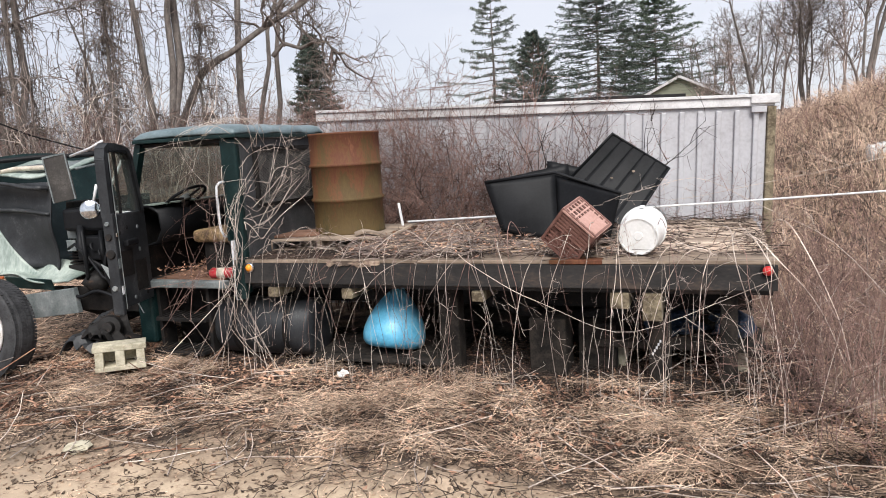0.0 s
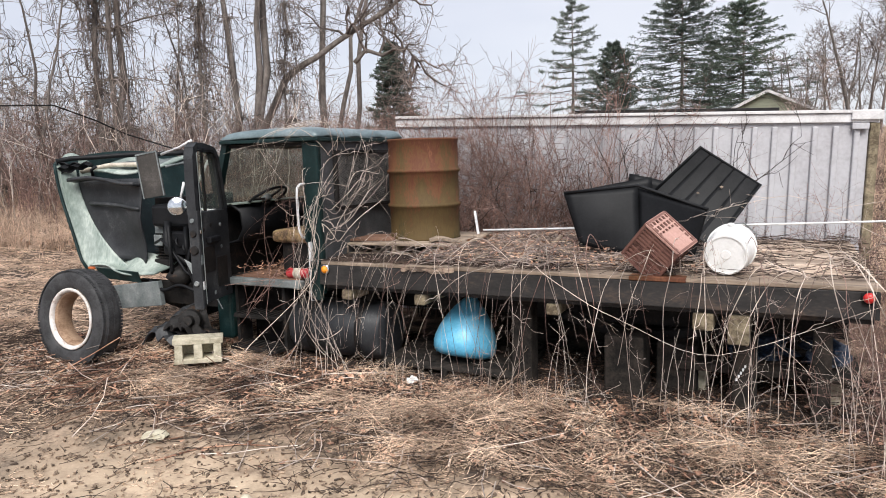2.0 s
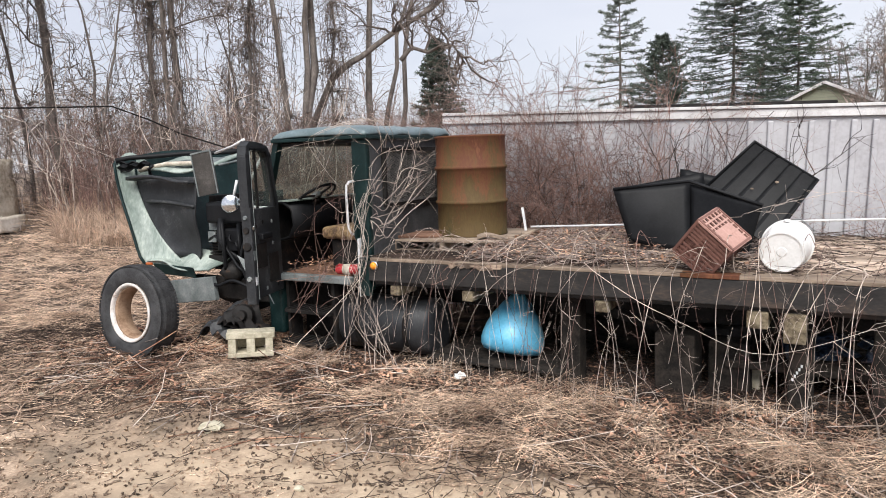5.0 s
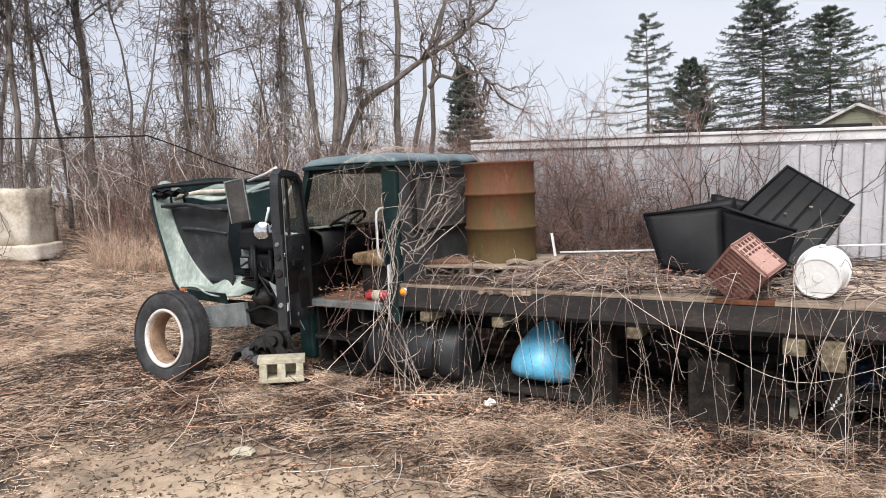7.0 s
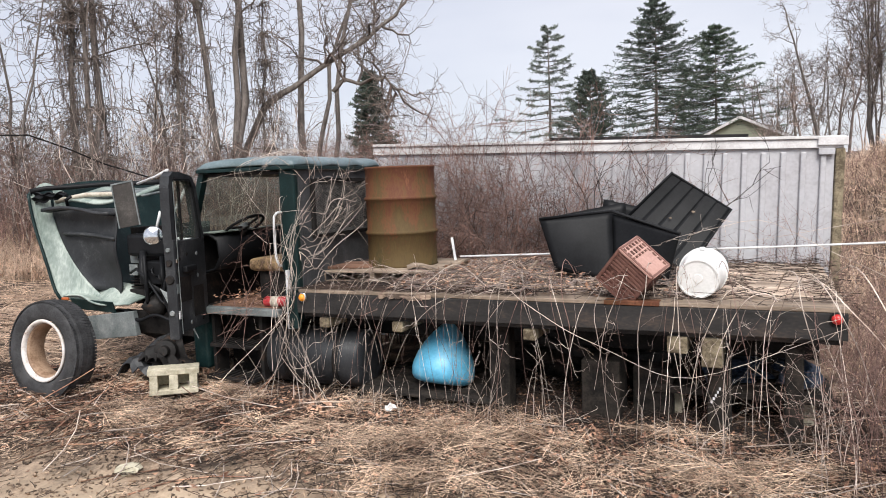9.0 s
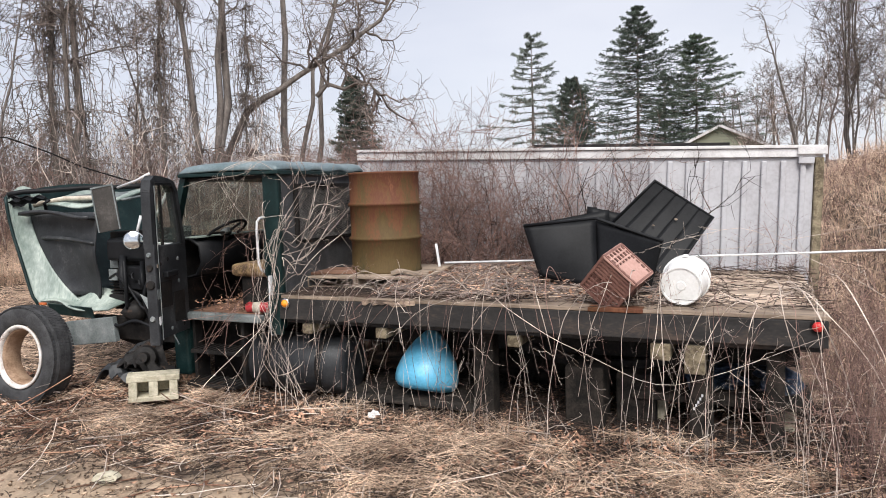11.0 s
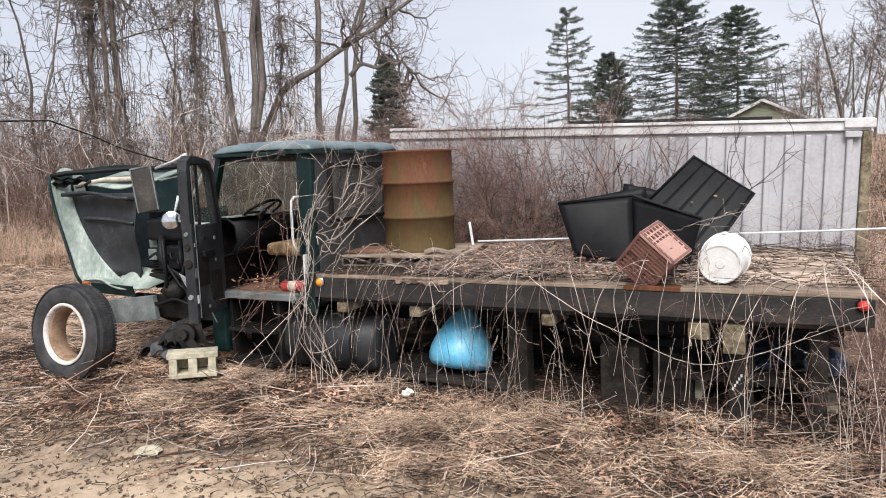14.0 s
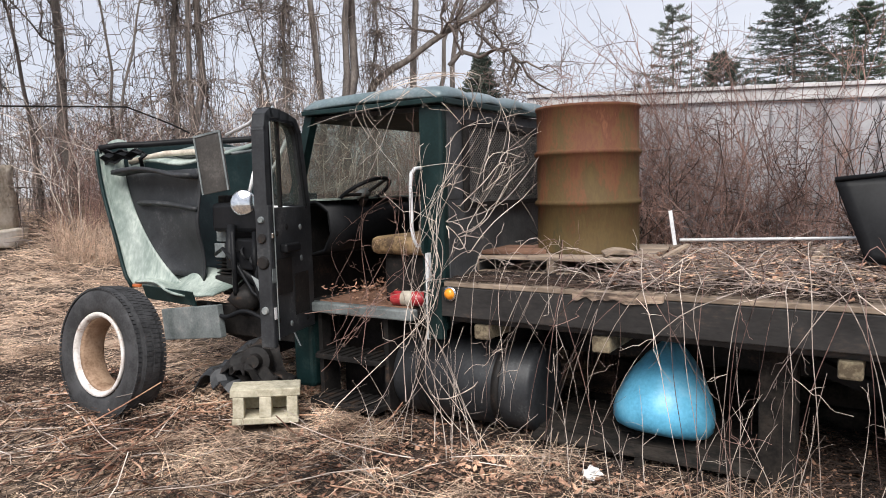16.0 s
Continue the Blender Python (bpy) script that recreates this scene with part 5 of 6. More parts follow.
def twigs_on(parents, per, length, spread=0.7, k=4, lo=0.25, rng=RNG, upw=0.3):
    """Side twigs from points along parent polylines."""
    n, kk, _ = parents.shape
    f = rng.uniform(lo, 0.98, (n, per)) * (kk - 1)
    i = np.minimum(f.astype(int), kk - 2)
    fr = (f - i)[..., None]
    ar = np.arange(n)[:, None]
    p0 = parents[ar, i] * (1 - fr) + parents[ar, i + 1] * fr
    d = parents[ar, i + 1] - parents[ar, i]
    d /= np.linalg.norm(d, axis=2, keepdims=True) + 1e-9
    r = rng.normal(0, 1, (n, per, 3))
    r /= np.linalg.norm(r, axis=2, keepdims=True)
    dirs = d * (1 - spread) + r * spread
    dirs[..., 2] += upw * rng.uniform(0, 1, (n, per))
    dirs /= np.linalg.norm(dirs, axis=2, keepdims=True)
    ln = (length if np.ndim(length) else np.full(n, length))[:, None, None] * rng.uniform(0.45, 1.2, (n, per, 1))
    p0, dirs, ln = p0.reshape(-1, 1, 3), dirs.reshape(-1, 1, 3), ln.reshape(-1, 1, 1)
    t = np.linspace(0, 1, k)[None, :, None]
    q = p0 + dirs * ln * t
    q += rng.normal(0, 1, q.shape) * 0.10 * ln * t
    return q


def taper(n, k, r0, r1):
    r0 = np.broadcast_to(r0, (n,))[:, None]
    r1 = np.broadcast_to(r1, (n,))[:, None]
    t = np.linspace(0, 1, k)[None, :]
    return r0 * (1 - t) + r1 * t


def refit(p, k):
    """Resample polylines to k points."""
    kk = p.shape[1]
    f = np.linspace(0, kk - 1, k)
    i = np.minimum(f.astype(int), kk - 2)
    fr = (f - i)[None, :, None]
    return p[:, i] * (1 - fr) + p[:, i + 1] * fr


def joined(sets):
    """Stack sets of (polylines, radii) of different lengths."""
    k = max(p.shape[1] for p, _ in sets)
    P = np.concatenate([refit(p, k) for p, _ in sets])
    Rr = np.concatenate([refit(r[..., None], k)[..., 0] for _, r in sets])
    return P, Rr


def across(az):
    """The way to the side, seen from the viewing ground."""
    return np.array((math.cos(radians(az)), -math.sin(radians(az))))


def bare_tree(az, dist, height, r, seed, lean=0.0, label="", viny=0, fork=1, first=0.35, spread=0.55, limbs_n=12, open_=0.05, droop=0.0, sleeve=0.05):
    """A leafless tree: stems that fork, limbs, twigs and, where viny, a sleeve of hanging vines. lean: metres to the side at the top."""
    rng = np.random.default_rng(seed)
    r, viny = r * 0.68, int(viny * 0.30)
    x, y = spot(az, dist)
    z = gz(x, y) - 0.1
    tr = thing("tree", (x, y, z), label or "bare grey-brown leafless woodland tree", "tree", "bare trees")
    k = 11
    t = np.linspace(0, 1, k)
    side = across(az)
    stems = []
    for f in range(fork):
        ln = side * lean + rng.normal(0, open_, 2) * height * (1 if fork > 1 else 0.4)
        wob = np.cumsum(rng.normal(0, 0.008 * height, (k, 2)), axis=0)
        wob[0] = 0
        stem = np.stack([x + ln[0] * t ** (1.2 if fork < 4 else 0.75) + wob[:, 0] + f * r * 0.5, y + ln[1] * t ** (1.2 if fork < 4 else 0.75) + wob[:, 1], z + height * (1 - 0.10 * rng.uniform(0, 1) * f) * t], -1)
        stems.append(stem)
        part("trunk", rod(bmesh.new(), stem, r * (1 - 0.22 * min(f, 2)), 10, 0.22), M_BARK, tr, "", True)
    S = np.array(stems)
    limbs = twigs_on(S, limbs_n, np.full(fork, height * 0.26), spread, 8, first, rng, 0.5)
    b2 = twigs_on(limbs, 7, np.full(len(limbs), height * 0.12), 0.6, 6, 0.15, rng, 0.3 - droop)
    b3 = twigs_on(b2, 6, np.full(len(b2), height * 0.06), 0.6, 4, 0.1, rng, 0.2 - droop)
    part("branchwork", strands("branchwork", limbs, taper(len(limbs), 8, r * 0.24, r * 0.05)), M_BARK, tr)
    P, Rr = joined([(b2, taper(len(b2), 6, r * 0.10 + 0.004, 0.006)), (b3, taper(len(b3), 4, 0.006, 0.003))])
    part("crown", strands("crown", P, Rr), M_BTWIG, tr)
    if viny:
        f = rng.uniform(0.05, 0.85, viny)
        i = (f * (k - 1)).astype(int)
        base = S[rng.integers(0, fork, viny), i]
        a = rng.uniform(0, 6.283, viny)
        out = np.abs(rng.normal(0.4, 0.6, viny)) * sleeve * height * (1.35 - f)
        tt = np.linspace(0, 1, 7)[None, :]
        drop = rng.uniform(0.04, 0.24, viny) * height
        bulge = np.sin(np.minimum(tt * 2.4, 1.9))
        p = np.stack([base[:, 0:1] + np.cos(a)[:, None] * out[:, None] * bulge, base[:, 1:2] + np.sin(a)[:, None] * out[:, None] * bulge, base[:, 2:3] + 0.02 * height * np.sin(tt * 3.14) - drop[:, None] * tt ** 1.6], -1)
        p += rng.normal(0, 0.035, p.shape)
        p[..., 2] = np.maximum(p[..., 2], z + 0.05)
        q = twigs_on(p, 9, np.full(viny, 0.34), 0.8, 4, 0.1, rng, -0.35)
        P, Rr = joined([(p, taper(viny, 7, 0.010, 0.005)), (q, taper(len(q), 4, 0.006, 0.003))])
        part("vine_tangle", strands("vine_tangle", P, Rr), M_BTWIG, tr, "tangled hanging vines")
    return tr


def conifer(az, dist, top, width, seed, material, label, dens=1.0, bare=0.12, power=0.85, droop=0.10):
    """An evergreen of tiered boughs with flat needle sprays; top: height of its tip above the datum."""
    rng = np.random.default_rng(seed)
    x, y = spot(az, dist)
    z = gz(x, y) - 0.1
    height = top - z
    tr = thing("conifer", (x, y, z), label, "tree", "evergreen trees")
    part("trunk", rod(bmesh.new(), [(x, y, z), (x + 0.05, y, z + height * 0.5), (x, y, z + height)], 0.013 * height, 9, 0.08), M_BARK, tr, "", True)
    width *= 1.5
    tiers = int(24 * (0.6 + 0.4 * dens))
    hh, a = [], []
    for i in range(tiers):
        f = bare + (0.985 - bare) * (i / (tiers - 1)) ** 0.92
        m = max(3, int(rng.integers(5, 8) * dens))
        off = rng.uniform(0, 6.283)
        for j in range(m):
            hh.append(min(0.99, f + rng.normal(0, 0.006)))
            a.append(off + 6.283 * j / m + rng.normal(0, 0.25))
    hh, a = np.array(hh), np.array(a)
    n = len(hh)
    ln = width * (1 - hh) ** power * rng.uniform(0.45, 1.15, n) + 0.10
    t = np.linspace(0, 1, 7)[None, :]
    rise = (0.55 * (hh - 0.55))[:, None]
    br = np.stack([x + np.cos(a)[:, None] * ln[:, None] * t, y + np.sin(a)[:, None] * ln[:, None] * t, z + height * hh[:, None] + ln[:, None] * (rise * t - droop * t + 0.16 * t ** 3)], -1)
    part("branchwork", strands("branchwork", br, taper(n, 7, 0.03, 0.008)), M_BARK, tr)
    per = 16
    fpos = rng.uniform(0.18, 1.0, (n, per))
    i = np.minimum((fpos * 6).astype(int), 5)
    fr = (fpos * 6 - i)[..., None]
    ar = np.arange(n)[:, None]
    p0 = br[ar, i] * (1 - fr) + br[ar, i + 1] * fr
    sgn = rng.choice([-1, 1], (n, per))
    ang = a[:, None] + sgn * rng.uniform(0.35, 1.1, (n, per))
    sl = ln[:, None] * (0.12 + 0.26 * (1 - fpos)) * rng.uniform(0.6, 1.2, (n, per)) + 0.06
    d = np.stack([np.cos(ang) * sl, np.sin(ang) * sl, sl * rng.normal(-0.06, 0.10, (n, per))], -1)
    tt = np.linspace(0, 1, 4)[None, :, None]
    sp = p0.reshape(-1, 1, 3) + d.reshape(-1, 1, 3) * tt
    nd = twigs_on(sp, 9, np.full(len(sp), 0.13), 0.55, 2, 0.0, rng, 0.1)
    tip = twigs_on(br, 22, np.full(n, 0.13), 0.5, 2, 0.25, rng, 0.15)
    nd = np.concatenate([nd, tip])
    P, Rr = joined([(refit(sp, 2), taper(len(sp), 2, 0.010, 0.006)), (nd, taper(len(nd), 2, 0.015, 0.007))])
    part("foliage", strands("foliage", P, Rr), material, tr, "needle sprays on tiered boughs")
    return tr


# wood on the left
bare_tree(-65.6, 15, 9.5, 0.13, 11, 0.6, "thick vine-hung leafless tree", viny=420, fork=3, sleeve=0.10)
bare_tree(-62.6, 15, 8.5, 0.10, 23, -0.4, "vine-hung leafless tree at the wood's edge", viny=260, fork=2, sleeve=0.09)
bare_tree(-60.6, 16.5, 6.2, 0.07, 13, -0.5, "small crooked leafless tree", first=0.15, spread=0.7)
bare_tree(-58.7, 16, 9.0, 0.15, 12, -0.35, "leaning vine-hung leafless tree", viny=170, sleeve=0.05)
bare_tree(-56.5, 15, 5.4, 0.055, 24, 0.9, "small crooked leafless tree", first=0.15, spread=0.7)
bare_tree(-55.2, 16, 5.8, 0.06, 14, -0.5, "small crooked leafless tree", first=0.15, spread=0.7)
bare_tree(-52.3, 15, 6.6, 0.11, 15, 0.05, "vine-smothered leafless tree with a broken top", viny=420, first=0.5, sleeve=0.09, limbs_n=6)
bare_tree(-50.6, 15.2, 9.5, 0.12, 25, -0.25, "vine-smothered leafless tree, thick with tangles", viny=850, fork=2, sleeve=0.10, open_=0.02)
bare_tree(-47.2, 19, 5.6, 0.06, 16, 0.3, first=0.2)
bare_tree(-45.9, 20, 6.0, 0.06, 26, -0.4, first=0.2)
bare_tree(-44.2, 16, 7.4, 0.08, 17, 0.1, "slim vine-hung leafless woodland tree", viny=420, sleeve=0.08, limbs_n=7, droop=0.5)
bare_tree(-42.8, 16, 10.5, 0.12, 27, -0.05, "straight vine-hung leafless tree", viny=260, sleeve=0.05, first=0.45)
bare_tree(-41.3, 16.5, 10.5, 0.17, 18, 0.15, "tall forked leafless tree", viny=130, fork=2, open_=0.035, sleeve=0.05, first=0.4)
bare_tree(-39.0, 17, 6.6, 0.05, 19, 0.15, "leafless tree weeping with drooping vines", viny=420, sleeve=0.10, limbs_n=9, droop=0.8)
bare_tree(-36.3, 18, 12, 0.15, 20, 0.75, "tall straight leafless tree", first=0.6, limbs_n=9)
bare_tree(-35.0, 18.5, 8.2, 0.12, 21, 1.5, "leaning leafless tree behind a straight one", first=0.45, limbs_n=8)
bare_tree(-33.4, 18.5, 11.5, 0.11, 22, 1.2, "slim tall leafless tree", first=0.4, limbs_n=12)
# the long leaning limb
lx, ly = spot(-41.0, 17)
lt = thing("leaning_tree", (lx, ly, gz(lx, ly)), "long leaning leafless trunk across the others", "tree", "bare trees")
lp = [(lx, ly, gz(lx, ly) + 1.4)] + [(*spot(a, 17), zz) for a, zz in ((-38.6, 3.60), (-37.2, 3.92), (-36.3, 4.05), (-34.4, 4.45), (-32.6, 4.78), (-30.6, 5.10), (-29.2, 5.45), (-27.9, 5.70), (-27.1, 6.2), (-26.9, 6.9))]
part("trunk", rod(bmesh.new(), [(lx - 0.5, ly, gz(lx, ly) - 0.1)] + lp, 0.095, 10, 0.3), M_BARK, lt, "", True)
side_limb = [(*spot(a, 17.1), zz) for a, zz in ((-33.2, 3.95), (-32.3, 4.25), (-31.0, 4.12), (-29.8, 4.28), (-28.9, 4.25), (-28.0, 3.8))]
part("side_limb", rod(bmesh.new(), side_limb, 0.06, 8, 0.3), M_BARK, lt, "", True)
S = np.array([lp[3:], refit(np.array([side_limb]), len(lp) - 3)[0]])
lim = twigs_on(S, 13, np.full(2, 1.6), 0.6, 7, 0.15, np.random.default_rng(5), 0.35)
tw = twigs_on(lim, 8, np.full(len(lim), 0.8), 0.6, 5, 0.1, np.random.default_rng(6), 0.2)
tw2 = twigs_on(tw, 5, np.full(len(tw), 0.45), 0.6, 4, 0.1, np.random.default_rng(6), 0.1)
P, Rr = joined([(lim, taper(len(lim), 7, 0.04, 0.012)), (tw, taper(len(tw), 5, 0.012, 0.005)), (tw2, taper(len(tw2), 4, 0.006, 0.003))])
part("crown", strands("crown", P, Rr), M_BTWIG, lt)
# evergreens and trees beyond the shed
conifer(-30.3, 27, 6.0, 1.15, 31, M_NEEDLE, "small dark spruce beyond the shed", 1.0)
conifer(-15.9, 37, 9.5, 2.1, 32, M_PALEPINE, "thin sparse grey-green pine", 0.5, 0.3, 0.5)
conifer(-12.7, 35, 6.8, 1.9, 33, M_NEEDLE, "bushy dark cedar beyond the shed", 1.0, 0.1, 0.7, -0.15)
conifer(-7.7, 42, 11.7, 4.1, 34, M_NEEDLE, "tall dark spruce beyond the shed", 1.45, 0.12, 0.8)
conifer(-3.4, 43, 10.0, 3.5, 35, M_PINE, "dark green spruce beside a taller one", 1.3, 0.12, 0.7)
conifer(-5.7, 47, 8.7, 1.6, 36, M_PINE, "slim spruce behind its neighbours", 0.6)
for az_, d_, h_, sd in ((-0.4, 42, 4.9, 46), (0.5, 40, 4.7, 41), (1.3, 44, 5.2, 47), (2.0, 38, 5.0, 48), (3.4, 40, 5.4, 49), (4.4, 42, 5.2, 51)):
    bare_tree(az_, d_, h_, 0.10, sd, 0.0, first=0.15, fork=2, open_=0.12, limbs_n=9, spread=0.65)
bare_tree(3.9, 30, 5.6, 0.12, 42, -1.5, "crooked dark leafless tree leaning over the shed", first=0.2, spread=0.7)
bare_tree(6.9, 25, 9.0, 0.085, 43, 0.0, "broad leafless tree thick with upright twigs", fork=5, first=0.12, spread=0.42, open_=0.13, limbs_n=16)
bare_tree(10.6, 22, 7.5, 0.10, 44, 0.5, "dark leafless tree on the bank", fork=3, first=0.2, open_=0.1)
bare_tree(13.6, 24, 8, 0.12, 45, 0.0, fork=3, first=0.2, open_=0.1)

# far woods, thin stems fading together
rng = np.random.default_rng(50)
n = 170
az = np.radians(rng.uniform(-82, 24, n))
dist = rng.uniform(22, 58, n)
b = np.stack([3.3 + dist * np.sin(az), -4.4 + dist * np.cos(az)], -1)
base = np.concatenate([b, ground_z(b[:, 0], b[:, 1])[:, None]], 1)
h = rng.uniform(2.2, 5.0, n) * (0.6 + 0.011 * dist)
shedlike = (np.degrees(az) > -30) & (np.degrees(az) < 1)
h = np.where(shedlike, h * 0.55, h)
st = canes(base, h, rng.normal(0, 0.5, (n, 2)), 6, 0.1, 0.02, rng)
t1 = twigs_on(st, 9, h * 0.3, 0.55, 5, 0.25, rng, 0.5)
t2 = twigs_on(t1, 5, np.full(len(t1), 0.8), 0.6, 4, 0.2, rng, 0.3)
P, Rr = joined([(st, taper(n, 6, 0.06, 0.015)), (t1, taper(len(t1), 5, 0.02, 0.009)), (t2, taper(len(t2), 4, 0.010, 0.006))])
stuff("far_woods", P, Rr, M_TWIG, "bare grey-brown woods in the distance", "woods")


def thicket(name, n, place, h0, h1, lean, per, tl, mats, label, seed, r0=0.008, k=6, droop=0.35, wob=0.04, second=0, wall=False):
    rng = np.random.default_rng(seed)
    xy = place(rng, n)
    base = np.concatenate([xy, ground_z(xy[:, 0], xy[:, 1])[:, None] - 0.02], 1)
    h = rng.uniform(h0, h1, n)
    st = canes(base, h, rng.normal(0, lean, (n, 2)), k, droop, wob, rng)
    sets = [(st, taper(n, k, r0, r0 * 0.35))]
    if per:
        t1 = twigs_on(st, per, h * tl, 0.6, 4, 0.25, rng, 0.25)
        sets.append((t1, taper(len(t1), 4, r0 * 0.45, r0 * 0.22)))
        if second:
            t2 = twigs_on(t1, second, np.full(len(t1), 0.22), 0.65, 3, 0.2, rng, 0.1)
            sets.append((t2, taper(len(t2), 3, r0 * 0.3, r0 * 0.18)))
    P, Rr = joined(sets)
    if wall:
        lim = SHY + 0.2 * (P[..., 0] - SHX) - 0.08
        P[..., 1] = np.where((P[..., 1] > lim) & (P[..., 2] < 2.25), lim - 0.3 * np.abs(np.modf((P[..., 1] - lim) * 3)[0]), P[..., 1])
    return stuff(name, P, Rr, mats, label, "brush")


def arc(a0, a1, d0, d1):
    def f(rng, n):
        a = np.radians(rng.uniform(a0, a1, n))
        d = rng.uniform(d0, d1, n)
        return np.stack([3.3 + d * np.sin(a), -4.4 + d * np.cos(a)], -1)
    return f


thicket("scrub_belt", 900, arc(-80, -27, 15.0, 21), 0.8, 2.5, 0.45, 6, 0.28, M_TWIG, "dense grey-brown leafless scrub before the woods", 61, 0.0065, wob=0.07, second=3)
thicket("reddish_scrub", 1000, arc(-60, -27, 13.5, 19), 0.8, 2.5, 0.4, 6, 0.28, M_REDTWIG, "reddish bramble scrub before the woods", 62, 0.0065, second=3)
thicket("pale_saplings", 90, arc(-60, -36, 14, 16), 1.6, 3.2, 0.5, 5, 0.25, M_VINE, "pale bare saplings in the scrub", 63, 0.012)
thicket("dry_grass_belt", 9000, arc(-59.5, -34, 13.0, 17), 0.3, 0.75, 0.3, 0, 0, M_DRYGRASS, "tall pinkish tan dry grass", 64, 0.006, k=4)
def by_wall(x0, x1, back):
    """Places in the strip between the bed and the shed."""
    def f(rng, n):
        x = rng.uniform(x0, x1, n)
        return np.stack([x, SHY + 0.2 * (x - SHX) - 0.08 - rng.uniform(0, 1, n) * back], -1)
    return f


thicket("bramble_bank", 150, by_wall(-1.0, 1.5, 0.45), 1.0, 2.15, 0.4, 7, 0.26, M_REDTWIG, "reddish bramble thicket between truck and shed", 65, 0.0055, second=4, wall=True)
thicket("bramble_bank", 90, by_wall(1.2, 2.6, 0.5), 0.8, 1.75, 0.45, 7, 0.28, M_REDTWIG, "reddish bramble thicket between truck and shed", 66, 0.005, second=4, wall=True)
thicket("bramble_fringe", 40, by_wall(2.3, 3.9, 0.7), 0.6, 1.35, 0.35, 5, 0.3, M_REDTWIG, "thin bramble before the shed wall", 75, 0.004, second=3, wall=True)
thicket("dark_canes", 55, by_wall(-0.9, 2.3, 0.5), 1.0, 2.0, 0.5, 6, 0.28, M_SOILTWIG, "dark main canes in the bramble", 74, 0.008, second=3, wall=True)
thicket("tall_bramble", 60, by_wall(0.0, 2.1, 0.4), 1.9, 2.65, 0.5, 10, 0.22, M_REDTWIG, "tall arching bramble canes", 67, 0.006, second=4, wall=True)
thicket("bank_grass", 15000, lambda rng, n: np.stack([rng.uniform(3.9, 13, n), rng.uniform(0.5, 15, n)], -1), 0.2, 0.6, 0.25, 0, 0, M_DRYGRASS, "dry tan grass matted over the bank", 68, 0.006, k=4)
thicket("bank_canes", 260, lambda rng, n: np.stack([rng.uniform(4.1, 9, n), rng.uniform(1, 9, n)], -1), 0.3, 1.0, 0.4, 5, 0.3, M_SOILTWIG, "dark dead canes on the bank", 76, 0.005, second=2)
thicket("bank_brush", 1000, lambda rng, n: np.stack([rng.uniform(4.3, 11, n), rng.uniform(2, 13, n)], -1), 0.3, 0.8, 0.3, 5, 0.3, M_REDTWIG, "low reddish brush on the bank", 69, 0.007, second=1)
thicket("tail_reeds", 520, lambda rng, n: np.stack([3.75 + np.abs(rng.normal(0.5, 0.7, n)), rng.uniform(-0.9, 2.4, n)], -1), 0.4, 1.05, 0.28, 4, 0.22, M_REDTWIG, "dense brown dead stems by the tail of the bed", 70, 0.0028, second=2)
thicket("tail_stems", 75, lambda rng, n: np.stack([2.7 + 2.6 * rng.uniform(0, 1, n) ** 0.6, rng.uniform(-0.7, 0.3, n)], -1), 0.4, 1.25, 0.16, 2, 0.22, M_VINE, "thin dead stems by the tail of the bed", 71, 0.0022, wob=0.02, second=2)
thicket("under_brush", 120, by_wall(0.1, 3.9, 0.4), 0.35, 1.15, 0.25, 5, 0.35, M_REDTWIG, "low tangled brush behind the bed", 73, 0.004, second=3, wall=True)
thicket("bed_stems", 60, lambda rng, n: np.stack([rng.uniform(-0.2, 3.6, n), rng.uniform(-0.45, 0.0, n)], -1), 0.25, 0.8, 0.12, 2, 0.2, M_VINE, "thin pale dead stems along the bed", 72, 0.0022, wob=0.015)


# vines draped over the bed edge and the cab
def flowing(ctrl, k, amp, rng):
    """Smooth polylines through control points (n, c, 3), with soft bends."""
    ctrl = np.asarray(ctrl, float)
    n, c, _ = ctrl.shape
    f = np.linspace(0, c - 1, k)
    i = np.minimum(f.astype(int), c - 2)
    u = (f - i)[None, :, None]
    g = lambda j: ctrl[:, np.clip(j, 0, c - 1)]
    p0, p1, p2, p3 = g(i - 1), g(i), g(i + 1), g(i + 2)
    p = 0.5 * (2 * p1 + (p2 - p0) * u + (2 * p0 - 5 * p1 + 4 * p2 - p3) * u ** 2 + (3 * p1 - p0 - 3 * p2 + p3) * u ** 3)
    t = np.linspace(0, 1, k)[None, :, None]
    for w in (5, 11, 19):
        p = p + amp / w * 4 * rng.normal(0, 1, (n, 1, 3)) * np.sin(w * t + rng.uniform(0, 6.283, (n, 1, 3))) * np.sin(np.pi * t) ** 0.5
    return p


def vine_set(p, r0, rng, per=4, length=0.16, second=2):
    n, k, _ = p.shape
    r = r0 * rng.uniform(0.6, 1.3, n)
    q = twigs_on(p, per, np.full(n, length), 0.6, 6, 0.1, rng, 0.05)
    sets = [(p, taper(n, k, r, r * 0.45)), (q, taper(len(q), 6, r0 * 0.55, r0 * 0.3))]
    if second:
        w = twigs_on(q, second, np.full(len(q), length * 0.4), 0.7, 3, 0.2, rng, 0.05)
        sets.append((w, taper(len(w), 3, r0 * 0.35, r0 * 0.2)))
    return joined(sets)


